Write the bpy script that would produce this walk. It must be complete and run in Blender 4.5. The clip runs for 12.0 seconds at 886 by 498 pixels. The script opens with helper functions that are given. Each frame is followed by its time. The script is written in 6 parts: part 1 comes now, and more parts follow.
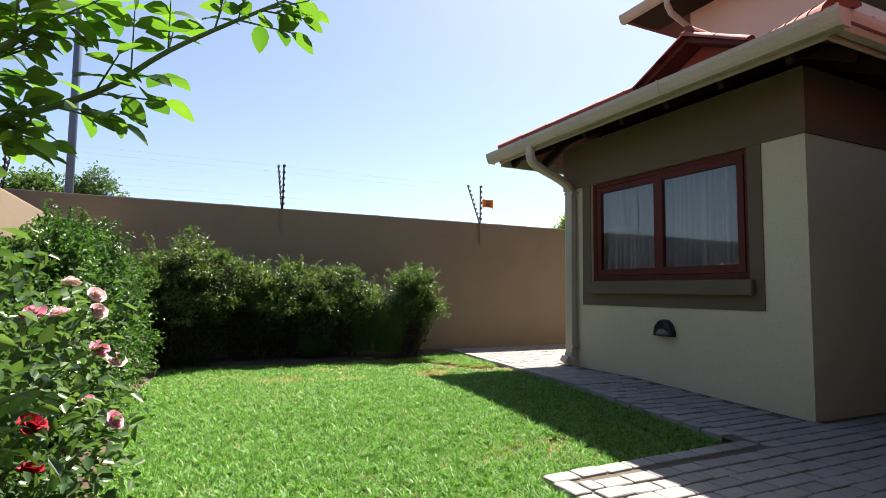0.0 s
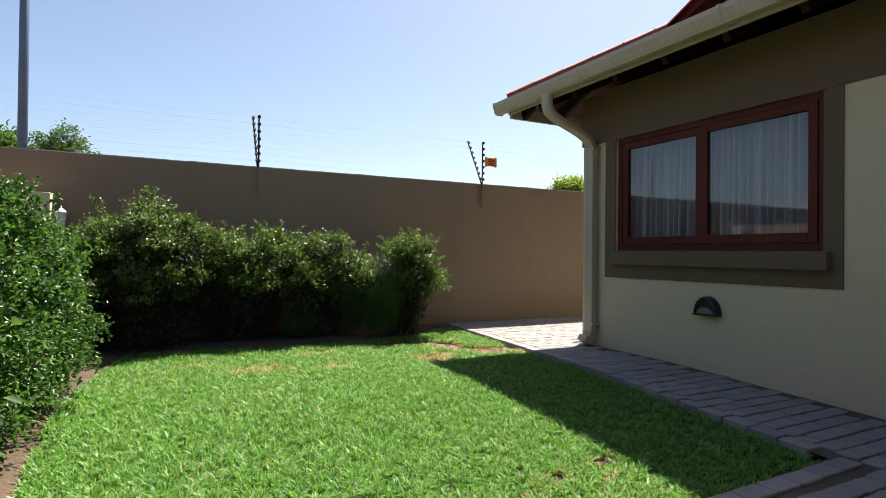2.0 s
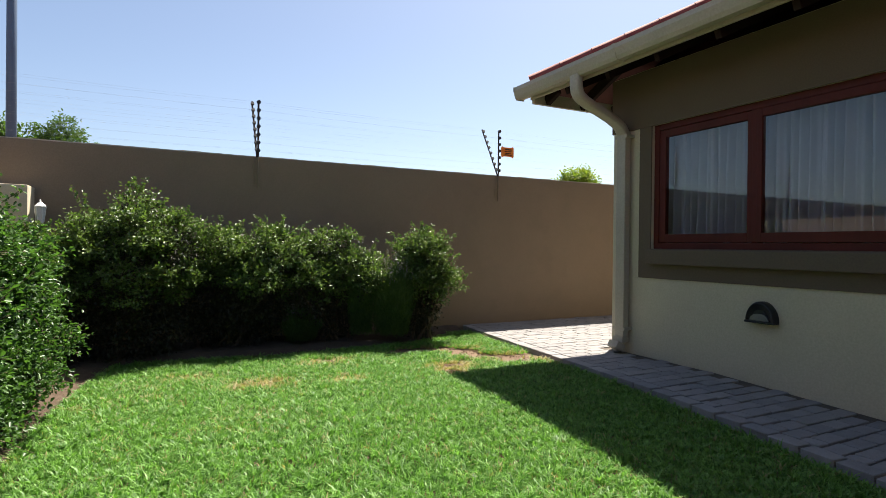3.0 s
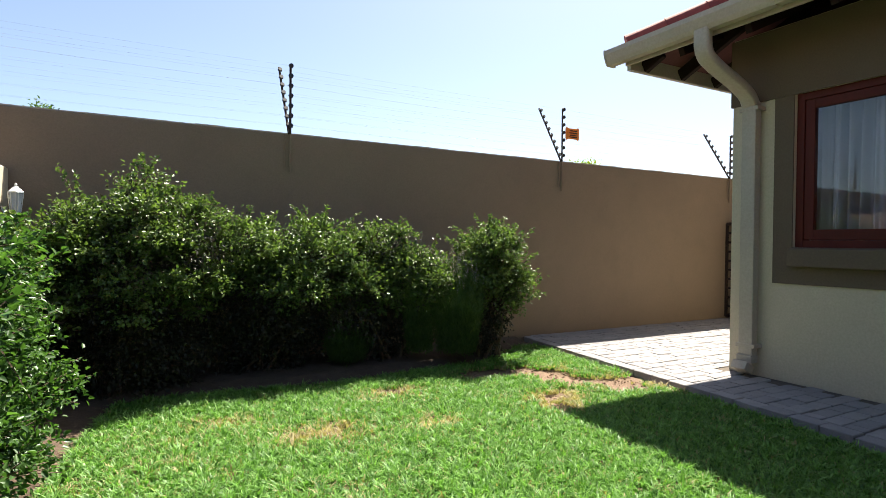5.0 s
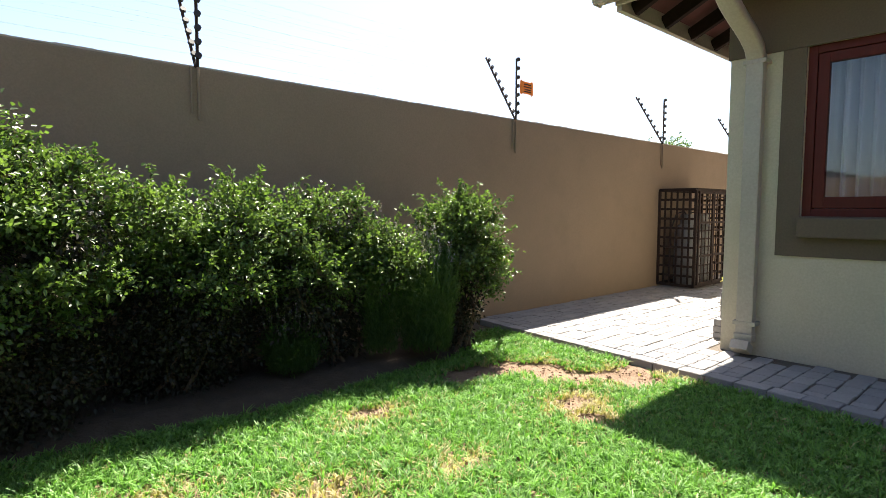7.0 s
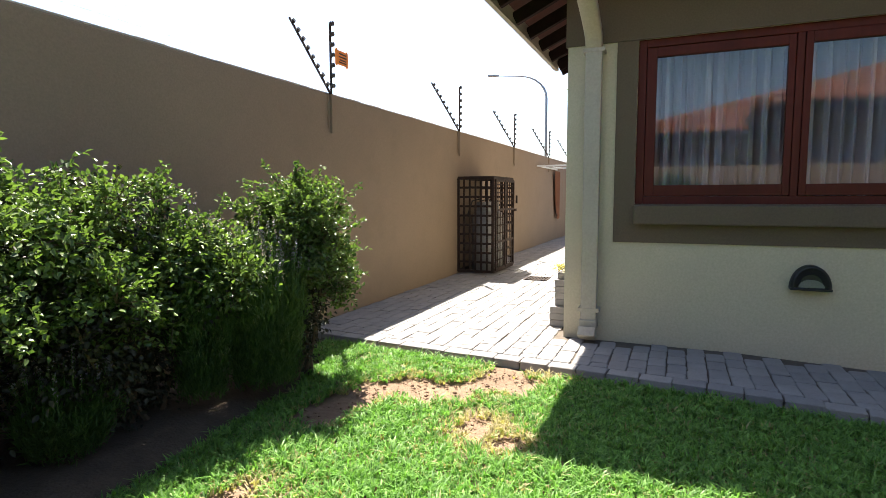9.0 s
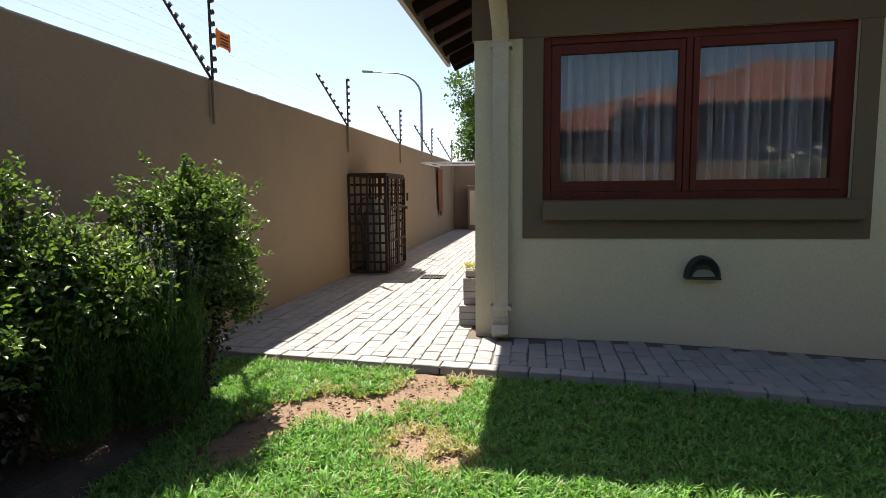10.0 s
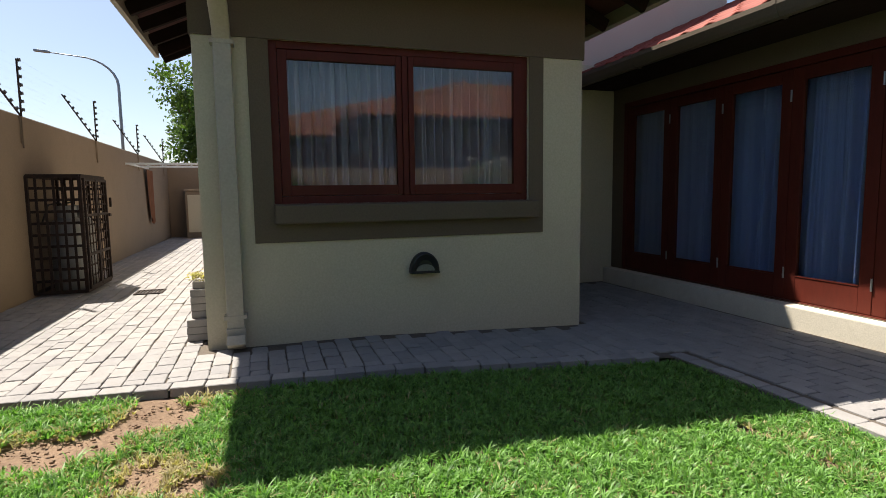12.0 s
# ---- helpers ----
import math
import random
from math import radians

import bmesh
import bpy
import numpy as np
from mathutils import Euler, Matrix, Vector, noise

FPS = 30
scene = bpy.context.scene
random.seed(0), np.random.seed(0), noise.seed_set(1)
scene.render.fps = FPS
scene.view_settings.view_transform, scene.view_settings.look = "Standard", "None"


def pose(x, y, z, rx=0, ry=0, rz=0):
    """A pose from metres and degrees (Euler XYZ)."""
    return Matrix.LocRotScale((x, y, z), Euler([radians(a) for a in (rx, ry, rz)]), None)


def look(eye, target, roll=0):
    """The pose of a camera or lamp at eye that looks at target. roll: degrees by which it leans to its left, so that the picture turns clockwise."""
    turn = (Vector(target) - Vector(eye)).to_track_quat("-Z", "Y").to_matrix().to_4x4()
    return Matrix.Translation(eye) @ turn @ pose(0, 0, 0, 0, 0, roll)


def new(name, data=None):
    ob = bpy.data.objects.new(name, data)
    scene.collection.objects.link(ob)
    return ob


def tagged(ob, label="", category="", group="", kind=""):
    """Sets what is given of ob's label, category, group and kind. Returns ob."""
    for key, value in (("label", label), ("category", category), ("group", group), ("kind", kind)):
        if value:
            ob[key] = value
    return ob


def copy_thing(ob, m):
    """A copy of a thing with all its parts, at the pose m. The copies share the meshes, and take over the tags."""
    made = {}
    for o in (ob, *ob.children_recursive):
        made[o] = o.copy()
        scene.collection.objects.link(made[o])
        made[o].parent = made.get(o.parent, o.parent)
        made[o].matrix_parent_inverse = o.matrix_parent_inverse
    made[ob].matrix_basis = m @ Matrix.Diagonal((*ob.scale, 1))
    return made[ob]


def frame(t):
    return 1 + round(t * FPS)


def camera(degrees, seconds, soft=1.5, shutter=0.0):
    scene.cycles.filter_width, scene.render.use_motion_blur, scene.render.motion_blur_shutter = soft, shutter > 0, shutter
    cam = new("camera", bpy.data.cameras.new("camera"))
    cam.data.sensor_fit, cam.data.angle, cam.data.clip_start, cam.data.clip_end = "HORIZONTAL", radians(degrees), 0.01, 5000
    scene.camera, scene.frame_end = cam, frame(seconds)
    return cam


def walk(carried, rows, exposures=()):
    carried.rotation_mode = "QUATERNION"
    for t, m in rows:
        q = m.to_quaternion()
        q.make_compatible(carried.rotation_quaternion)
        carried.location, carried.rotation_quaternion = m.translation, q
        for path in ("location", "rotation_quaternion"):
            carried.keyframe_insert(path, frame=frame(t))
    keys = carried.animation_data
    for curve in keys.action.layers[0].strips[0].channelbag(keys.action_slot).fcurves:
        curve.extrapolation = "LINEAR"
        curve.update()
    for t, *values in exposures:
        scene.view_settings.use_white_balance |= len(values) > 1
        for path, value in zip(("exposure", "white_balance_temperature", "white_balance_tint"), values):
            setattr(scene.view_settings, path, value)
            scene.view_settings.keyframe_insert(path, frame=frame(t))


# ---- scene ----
cam = camera(77.6, 12.0, soft=0.85)
PATH = [
    (0, (0.106, 0.506, 0.895), (0.97, 2.303, 1.046), 0.7),
    (0.5, (0.15, 0.719, 0.909), (1.021, 2.515, 1.034), 0.6),
    (1, (0.2, 0.898, 0.92), (1.082, 2.691, 0.996), 0.6),
    (1.5, (0.317, 1.129, 0.985), (1.205, 2.921, 1.017), 0.4),
    (2, (0.341, 1.383, 0.981), (1.253, 3.162, 0.997), 0.6),
    (2.5, (0.393, 1.623, 1.021), (1.301, 3.405, 1.02), 0.5),
    (3, (0.442, 1.92, 1.037), (1.349, 3.703, 1.025), 0.6),
    (5, (0.221, 3.276, 1.042), (1.178, 5.032, 1.017), 0.6),
    (5.5, (0.151, 3.579, 1.053), (1.162, 5.303, 0.994), 0.6),
    (6, (0.134, 3.891, 1.035), (1.237, 5.557, 0.956), 0.6),
    (6.5, (0.13, 4.178, 1.051), (1.336, 5.769, 0.937), 0.4),
    (8.5, (0.268, 5.198, 1.123), (1.983, 6.209, 0.936), -0.2),
    (9, (0.308, 5.404, 1.092), (2.14, 6.184, 0.901), -0.2),
    (9.5, (0.388, 5.616, 1.1), (2.296, 6.182, 0.902), -0.7),
    (10, (0.443, 5.717, 1.092), (2.403, 6.063, 0.889), -0.6),
    (10.5, (0.443, 5.775, 1.062), (2.432, 5.853, 0.866), -0.3),
    (11, (0.437, 5.754, 1.076), (2.42, 5.579, 0.881), -0.5),
    (11.5, (0.405, 5.748, 1.09), (2.352, 5.338, 0.888), -0.7),
    (12, (0.385, 5.763, 1.09), (2.281, 5.157, 0.89), -0.8),
]
EXPOSURES = [(0.0, 1.62, 6850, 10), (1.5, 1.53, 6850, 10), (3.0, 1.4, 6850, 10), (5.0, 1.71, 6850, 10), (6.5, 1.95, 6850, 10), (8.5, 2.45, 6850, 10), (9.0, 2.2, 6850, 10), (9.5, 1.92, 6850, 10), (10.0, 1.57, 6850, 10), (10.5, 1.24, 6850, 10), (11.0, 1.03, 6850, 10), (11.5, 1.03, 6850, 10), (12.0, 1.29, 6850, 10)]
walk(cam, [(t, look(eye, target, roll)) for t, eye, target, roll in PATH], EXPOSURES)

# ---- light: high sun from behind the boundary wall, clear sky ----
SUN_X, SUN_Y = 0.47, 0.338
sun_data = bpy.data.lights.new("sun", "SUN")
sun_data.energy, sun_data.angle, sun_data.color = 5.0, radians(0.53), (1.0, 0.955, 0.88)
sun = new("sun", sun_data)
sun.matrix_world = look((SUN_X * 30, SUN_Y * 30, 30), (0, 0, 0))
world = bpy.data.worlds.new("sky")
scene.world = world
world.use_nodes = True
wn = world.node_tree
sky = wn.nodes.new("ShaderNodeTexSky")
sky.sky_type, sky.sun_disc = "NISHITA", False
sky.sun_elevation = math.atan2(1.0, math.hypot(SUN_X, SUN_Y))
sky.sun_rotation = math.atan2(SUN_X, SUN_Y)
sky.altitude, sky.air_density, sky.dust_density, sky.ozone_density = 1400, 1.0, 4.3, 1.3
wn.links.new(sky.outputs[0], wn.nodes["Background"].inputs[0])
wn.nodes["Background"].inputs[1].default_value = 0.070


# ---- materials ----
def nodes_of(name):
    m = bpy.data.materials.new(name)
    m.use_nodes = True
    nt = m.node_tree
    return m, nt, nt.nodes["Principled BSDF"]


def noise_node(nt, scale, detail=4.0, rough=0.6, coords="Object", stretch=None):
    tc = nt.nodes.new("ShaderNodeTexCoord")
    n = nt.nodes.new("ShaderNodeTexNoise")
    n.inputs["Scale"].default_value, n.inputs["Detail"].default_value, n.inputs["Roughness"].default_value = scale, detail, rough
    if coords == "World":
        g = nt.nodes.new("ShaderNodeNewGeometry")
        src = g.outputs["Position"]
    else:
        src = tc.outputs[coords]
    if stretch:
        mp = nt.nodes.new("ShaderNodeMapping")
        mp.inputs["Scale"].default_value = stretch
        nt.links.new(src, mp.inputs["Vector"])
        src = mp.outputs["Vector"]
    nt.links.new(src, n.inputs["Vector"])
    return n.outputs["Fac"]


def ramp(nt, fac, lo, hi, c0, c1):
    r = nt.nodes.new("ShaderNodeValToRGB")
    r.color_ramp.elements[0].position, r.color_ramp.elements[1].position = lo, hi
    r.color_ramp.elements[0].color, r.color_ramp.elements[1].color = (*c0, 1), (*c1, 1)
    nt.links.new(fac, r.inputs["Fac"])
    return r.outputs["Color"]


def mix(nt, fac, a, b, mode="MIX"):
    x = nt.nodes.new("ShaderNodeMix")
    x.data_type, x.blend_type = "RGBA", mode
    for sock, v in ((x.inputs[0], fac), (x.inputs[6], a), (x.inputs[7], b)):
        if isinstance(v, (int, float)):
            sock.default_value = v
        elif isinstance(v, tuple):
            sock.default_value = (*v, 1)
        else:
            nt.links.new(v, sock)
    return x.outputs[2]


def bump(nt, bsdf, fac, strength, distance):
    b = nt.nodes.new("ShaderNodeBump")
    b.inputs["Strength"].default_value, b.inputs["Distance"].default_value = strength, distance
    nt.links.new(fac, b.inputs["Height"])
    nt.links.new(b.outputs["Normal"], bsdf.inputs["Normal"])


def surface(name, c, var=0.15, big=1.2, fine=60.0, rough=0.8, relief=0.3, depth=0.004, metal=0.0, stain=None, per="", spec=0.4, coords="World", stretch=None, spread=1.0):
    """A worn surface: colour c, cloudy variation, fine grain and relief, optional stains and variation from piece to piece."""
    m, nt, b = nodes_of(name)
    lo, hi = tuple(v * (1 - var) for v in c), tuple(min(1, v * (1 + var)) for v in c)
    col = ramp(nt, noise_node(nt, big, 5, 0.65, coords, stretch), 0.3, 0.7, lo, hi)
    f = noise_node(nt, fine, 3, 0.6, coords, stretch)
    col = mix(nt, 0.35, col, ramp(nt, f, 0.3, 0.7, tuple(v * 0.75 for v in c), tuple(min(1, v * 1.2) for v in c)))
    if stain:
        col = mix(nt, ramp(nt, noise_node(nt, big * 2.3, 6, 0.7, coords), 0.52, 0.72, (0, 0, 0), (0.55, 0.55, 0.55)), col, stain)
    if per:
        src = nt.nodes.new("ShaderNodeObjectInfo").outputs["Random"] if per == "object" else nt.nodes.new("ShaderNodeNewGeometry").outputs["Random Per Island"]
        col = mix(nt, 1.0, col, ramp(nt, src, 0, 1, (1 - 0.14 * spread, 1 - 0.14 * spread, 1 - 0.13 * spread), (1 + 0.08 * spread, 1 + 0.06 * spread, 1 + 0.03 * spread)), "MULTIPLY")
    nt.links.new(col, b.inputs["Base Color"])
    b.inputs["Roughness"].default_value, b.inputs["Metallic"].default_value = rough, metal
    b.inputs["Specular IOR Level"].default_value = spec
    if relief:
        bump(nt, b, f, relief, depth)
    return m


def leaf_material(name, lo, hi, back=0.35, gloss=0.42, tint=(1.7, 1.9, 0.7), patch=3.0, share=0.5):
    m, nt, b = nodes_of(name)
    rnd = nt.nodes.new("ShaderNodeNewGeometry").outputs["Random Per Island"]
    col = ramp(nt, rnd, 0, 1, lo, hi)
    col = mix(nt, share, col, ramp(nt, noise_node(nt, patch, 4, 0.65, "World"), 0.36, 0.66, lo, hi))
    nt.links.new(col, b.inputs["Base Color"])
    b.inputs["Roughness"].default_value = gloss
    b.inputs["Specular IOR Level"].default_value = 0.28
    t = nt.nodes.new("ShaderNodeBsdfTranslucent")
    nt.links.new(mix(nt, 1.0, col, tint, "MULTIPLY"), t.inputs["Color"])
    s = nt.nodes.new("ShaderNodeMixShader")
    s.inputs[0].default_value = back
    nt.links.new(b.outputs[0], s.inputs[1])
    nt.links.new(t.outputs[0], s.inputs[2])
    nt.links.new(s.outputs[0], nt.nodes["Material Output"].inputs["Surface"])
    return m


def glass_material(name):
    m, nt, b = nodes_of(name)
    b.inputs["Base Color"].default_value = (0.93, 0.96, 0.97, 1)
    b.inputs["Roughness"].default_value, b.inputs["IOR"].default_value = 0.0, 1.5
    b.inputs["Transmission Weight"].default_value = 1.0
    return m


def cloth_material(name, c, back=0.4):
    m, nt, b = nodes_of(name)
    col = ramp(nt, noise_node(nt, 220.0, 2, 0.5, "World", (1, 1, 0.2)), 0.3, 0.7, tuple(v * 0.85 for v in c), c)
    nt.links.new(col, b.inputs["Base Color"])
    b.inputs["Roughness"].default_value = 0.95
    t = nt.nodes.new("ShaderNodeBsdfTranslucent")
    nt.links.new(col, t.inputs["Color"])
    s = nt.nodes.new("ShaderNodeMixShader")
    s.inputs[0].default_value = back
    nt.links.new(b.outputs[0], s.inputs[1])
    nt.links.new(t.outputs[0], s.inputs[2])
    nt.links.new(s.outputs[0], nt.nodes["Material Output"].inputs["Surface"])
    return m


M_WALL = surface("tan_plaster", (0.235, 0.175, 0.120), 0.10, 0.9, 90, 0.92, 0.5, 0.003, stain=(0.195, 0.145, 0.10))
M_WALLTOP = surface("weathered_coping", (0.46, 0.40, 0.33), 0.2, 6, 80, 0.95, 0.7, 0.005)
M_CREAM = surface("cream_plaster", (0.535, 0.475, 0.345), 0.06, 0.8, 70, 0.9, 0.22, 0.003, stain=(0.485, 0.425, 0.31))
M_TAUPE = surface("taupe_plaster", (0.128, 0.096, 0.065), 0.08, 1.1, 80, 0.9, 0.45, 0.003)
M_PINK = surface("upper_plaster", (0.62, 0.50, 0.42), 0.06, 1.1, 80, 0.9, 0.4, 0.003)
M_GUTTER = surface("painted_gutter", (0.41, 0.365, 0.29), 0.1, 3, 50, 0.5, 0.12, 0.001, stain=(0.40, 0.36, 0.29))
M_TIMBER = surface("dark_rafter", (0.022, 0.012, 0.010), 0.3, 3, 40, 0.85, 0.3, 0.002, stretch=(1, 6, 6), spec=0.15)
M_FRAME = surface("varnished_meranti", (0.090, 0.0155, 0.009), 0.30, 2.5, 45, 0.55, 0.12, 0.001, stretch=(1, 1, 0.18), spec=0.22)
M_TILE = surface("red_concrete_tile", (0.255, 0.068, 0.055), 0.2, 4, 70, 0.8, 0.4, 0.003, per="object", stain=(0.20, 0.075, 0.06))
M_TILE_J = surface("red_concrete_tiles_far", (0.27, 0.105, 0.062), 0.2, 2, 60, 0.8, 0.4, 0.003, per="island", spread=3.4, stain=(0.28, 0.14, 0.10))
M_TILE_R = surface("dark_red_tiles", (0.27, 0.068, 0.052), 0.2, 2, 60, 0.8, 0.4, 0.003, per="island", stain=(0.20, 0.07, 0.055))
# beige gutter paint darkened to stand for the shade over the patio
M_GUTTER_SHADE = surface("shaded_gutter", (0.11, 0.088, 0.066), 0.1, 3, 50, 0.5, 0.12, 0.001)
# bed soil with the hedge's shade put into its colour
M_BED_SHADE = surface("shade_dark_soil", (0.075, 0.054, 0.038), 0.35, 9, 60, 1.0, 0.9, 0.012)
M_DECK = surface("tile_underside", (0.10, 0.030, 0.025), 0.3, 4, 40, 0.8, 0.3, 0.002)
M_PAVER = surface("grey_paver", (0.262, 0.252, 0.248), 0.14, 7, 120, 0.92, 0.6, 0.003, per="object", stain=(0.205, 0.198, 0.196))
M_PAVER_J = surface("grey_paver_run", (0.262, 0.252, 0.248), 0.14, 7, 120, 0.92, 0.6, 0.003, per="island", stain=(0.205, 0.198, 0.196))
M_NEXT = surface("grey_brown_plaster", (0.50, 0.44, 0.41), 0.08, 1.1, 80, 0.9, 0.4, 0.003)
M_SAND = surface("joint_sand", (0.105, 0.086, 0.068), 0.25, 9, 200, 0.98, 0.8, 0.004)
M_STEP = surface("cream_step", (0.60, 0.55, 0.45), 0.1, 4, 70, 0.9, 0.5, 0.003, stain=(0.48, 0.43, 0.34))
M_IRON = surface("rusty_black_iron", (0.026, 0.017, 0.014), 0.4, 9, 120, 0.75, 0.4, 0.001, metal=0.0, spec=0.2, stain=(0.10, 0.045, 0.025))
M_STEEL = surface("galvanised_steel", (0.30, 0.32, 0.34), 0.12, 3, 60, 0.45, 0.1, 0.001, metal=0.8)
M_POLE = surface("painted_pole", (0.095, 0.135, 0.20), 0.1, 2, 40, 0.5, 0.1, 0.001, metal=0.2)
M_BLACK = surface("black_plastic", (0.018, 0.018, 0.02), 0.2, 20, 90, 0.4, 0.1, 0.001)
M_LENS = surface("frosted_lens", (0.17, 0.165, 0.155), 0.1, 20, 90, 0.25, 0.2, 0.001)
M_ORANGE = surface("orange_sign", (0.85, 0.24, 0.035), 0.06, 5, 90, 0.5, 0.05, 0.001)
M_INK = surface("sign_ink", (0.05, 0.03, 0.02), 0.1, 9, 90, 0.6, 0.0)
M_WHITE = surface("white_enamel", (0.72, 0.73, 0.72), 0.05, 3, 60, 0.4, 0.1, 0.001, stain=(0.6, 0.58, 0.53))
M_FROST = surface("frosted_white_glass", (0.55, 0.57, 0.60), 0.05, 8, 60, 0.3, 0.05, 0.001)
M_GAS = surface("silver_cylinder", (0.22, 0.23, 0.235), 0.1, 6, 60, 0.5, 0.1, 0.001, metal=0.3, stain=(0.3, 0.25, 0.2))
M_CLOTH = cloth_material("pale_blue_curtain", (0.36, 0.46, 0.78), 0.12)
M_SHEER = cloth_material("grey_sheer_curtain", (0.64, 0.61, 0.68), 0.2)
M_RAG = cloth_material("orange_cloth", (0.19, 0.078, 0.04), 0.1)
M_GLASS = glass_material("window_glass")
M_ROOM = surface("room_plaster", (0.40, 0.38, 0.34), 0.06, 1, 60, 0.9, 0.2, 0.002)
M_BARK = surface("bark", (0.11, 0.078, 0.055), 0.3, 12, 70, 0.95, 0.8, 0.004)
M_STALK = surface("green_cane", (0.085, 0.15, 0.05), 0.25, 12, 70, 0.6, 0.2, 0.001)
M_LEAF = leaf_material("hedge_leaf", (0.022, 0.050, 0.018), (0.175, 0.240, 0.074), 0.27, 0.34, (1.5, 1.8, 0.75), 7.0, 0.55)
# hedge leaf with the shade of the bush's inside put into its colour
M_LEAF_SHADE = leaf_material("shaded_hedge_leaf", (0.012, 0.014, 0.010), (0.052, 0.048, 0.032), 0.15, 0.5, (1.4, 1.5, 0.6), 6.0, 0.5)
M_LEAF_L = leaf_material("near_hedge_leaf", (0.012, 0.038, 0.013), (0.098, 0.188, 0.050), 0.30, 0.36, (1.5, 1.8, 0.7), 7.0, 0.55)
M_ROSELEAF = leaf_material("rose_leaf", (0.026, 0.062, 0.028), (0.125, 0.195, 0.080), 0.32, 0.30)
M_NEWLEAF = leaf_material("young_rose_leaf", (0.035, 0.10, 0.022), (0.19, 0.32, 0.06), 0.5, 0.38, (1.4, 1.6, 0.6))
M_LAVENDER = leaf_material("lavender_leaf", (0.028, 0.062, 0.022), (0.105, 0.17, 0.06), 0.3, 0.7)
M_LAVFLOWER = leaf_material("lavender_flower", (0.16, 0.13, 0.21), (0.34, 0.29, 0.40), 0.2, 0.8)
M_TREELEAF = leaf_material("tree_leaf", (0.022, 0.052, 0.016), (0.085, 0.14, 0.035), 0.35, 0.5)
M_TREELEAF_B = leaf_material("bright_tree_leaf", (0.11, 0.17, 0.02), (0.26, 0.32, 0.05), 0.4, 0.5)
M_GRASS = leaf_material("grass_blade", (0.028, 0.092, 0.020), (0.265, 0.49, 0.115), 0.40, 0.45, (1.2, 1.4, 0.75), 34.0, 0.55)
M_STRAW = leaf_material("dry_grass", (0.25, 0.22, 0.11), (0.43, 0.37, 0.22), 0.3, 0.7)
M_PINKROSE = leaf_material("pink_petal", (0.70, 0.26, 0.40), (0.84, 0.52, 0.62), 0.3, 0.6, (1.0, 0.95, 0.9))
M_PALEROSE = leaf_material("pale_petal", (0.80, 0.52, 0.55), (0.88, 0.74, 0.74), 0.3, 0.6, (1.0, 0.95, 0.9))
M_REDROSE = leaf_material("red_petal", (0.26, 0.006, 0.022), (0.46, 0.03, 0.06), 0.25, 0.6, (1.0, 0.95, 0.9))
M_WHITEROSE = leaf_material("white_petal", (0.80, 0.78, 0.72), (0.92, 0.91, 0.86), 0.3, 0.6, (1.0, 0.95, 0.9))


def soil_material(name, pale):
    m, nt, b = nodes_of(name)
    a = noise_node(nt, 1.6, 6, 0.7, "World")
    f = noise_node(nt, 45.0, 5, 0.75, "World")
    col = ramp(nt, a, 0.35, 0.65, *(tuple(v * pale for v in c) for c in ((0.095, 0.058, 0.036), (0.19, 0.125, 0.08))))
    col = mix(nt, 0.5, col, ramp(nt, f, 0.3, 0.7, *(tuple(v * pale for v in c) for c in ((0.058, 0.036, 0.024), (0.21, 0.142, 0.092)))))
    nt.links.new(col, b.inputs["Base Color"])
    b.inputs["Roughness"].default_value = 1.0
    bump(nt, b, f, 0.9, 0.012)
    return m


M_SOIL = soil_material("garden_soil", 0.6)
M_DRYSOIL = soil_material("dry_bare_earth", 1.35)


# ---- building tools ----
def wloc(ob):
    p = Vector((0, 0, 0))
    while ob is not None:
        p += ob.location
        ob = ob.parent
    return p


def thing(name, base, label, category, group="", kind=""):
    ob = new(name)
    ob.location = base
    ob.empty_display_size = 0.05
    return tagged(ob, label, category, group, kind)


def part(name, bm, material, parent=None, label="", smooth=False):
    """One mesh from a bmesh in world coordinates, under its parent (or free-standing)."""
    me = bpy.data.meshes.new(name)
    if parent is not None:
        bm.transform(Matrix.Translation(-wloc(parent)))
    bm.to_mesh(me)
    bm.free()
    me.materials.append(material)
    if smooth:
        me.shade_smooth()
    ob = new(name, me)
    ob.parent = parent
    if label:
        ob["label"] = label
    return ob


def structure(name, bm, material, label, category, parent=None):
    return tagged(part(name, bm, material, parent), label, category, "", "structure")


def box(bm, x0, x1, y0, y1, z0, z1, bevel=0.0, turn=None):
    """Adds a box, with rounded edges where bevel is given; turn is a matrix applied to it."""
    m = Matrix.LocRotScale(((x0 + x1) / 2, (y0 + y1) / 2, (z0 + z1) / 2), None, (x1 - x0, y1 - y0, z1 - z0))
    if bevel:
        tmp = bmesh.new()
        bmesh.ops.create_cube(tmp, size=1.0, matrix=m)
        bmesh.ops.bevel(tmp, geom=tmp.edges[:], offset=bevel, segments=2, affect="EDGES", profile=0.6)
        if turn is not None:
            tmp.transform(turn)
        me = bpy.data.meshes.new("tmp")
        tmp.to_mesh(me)
        tmp.free()
        bm.from_mesh(me)
        bpy.data.meshes.remove(me)
    else:
        bmesh.ops.create_cube(bm, size=1.0, matrix=m if turn is None else turn @ m)
    return bm


def boxed(*a, **k):
    return box(bmesh.new(), *a, **k)


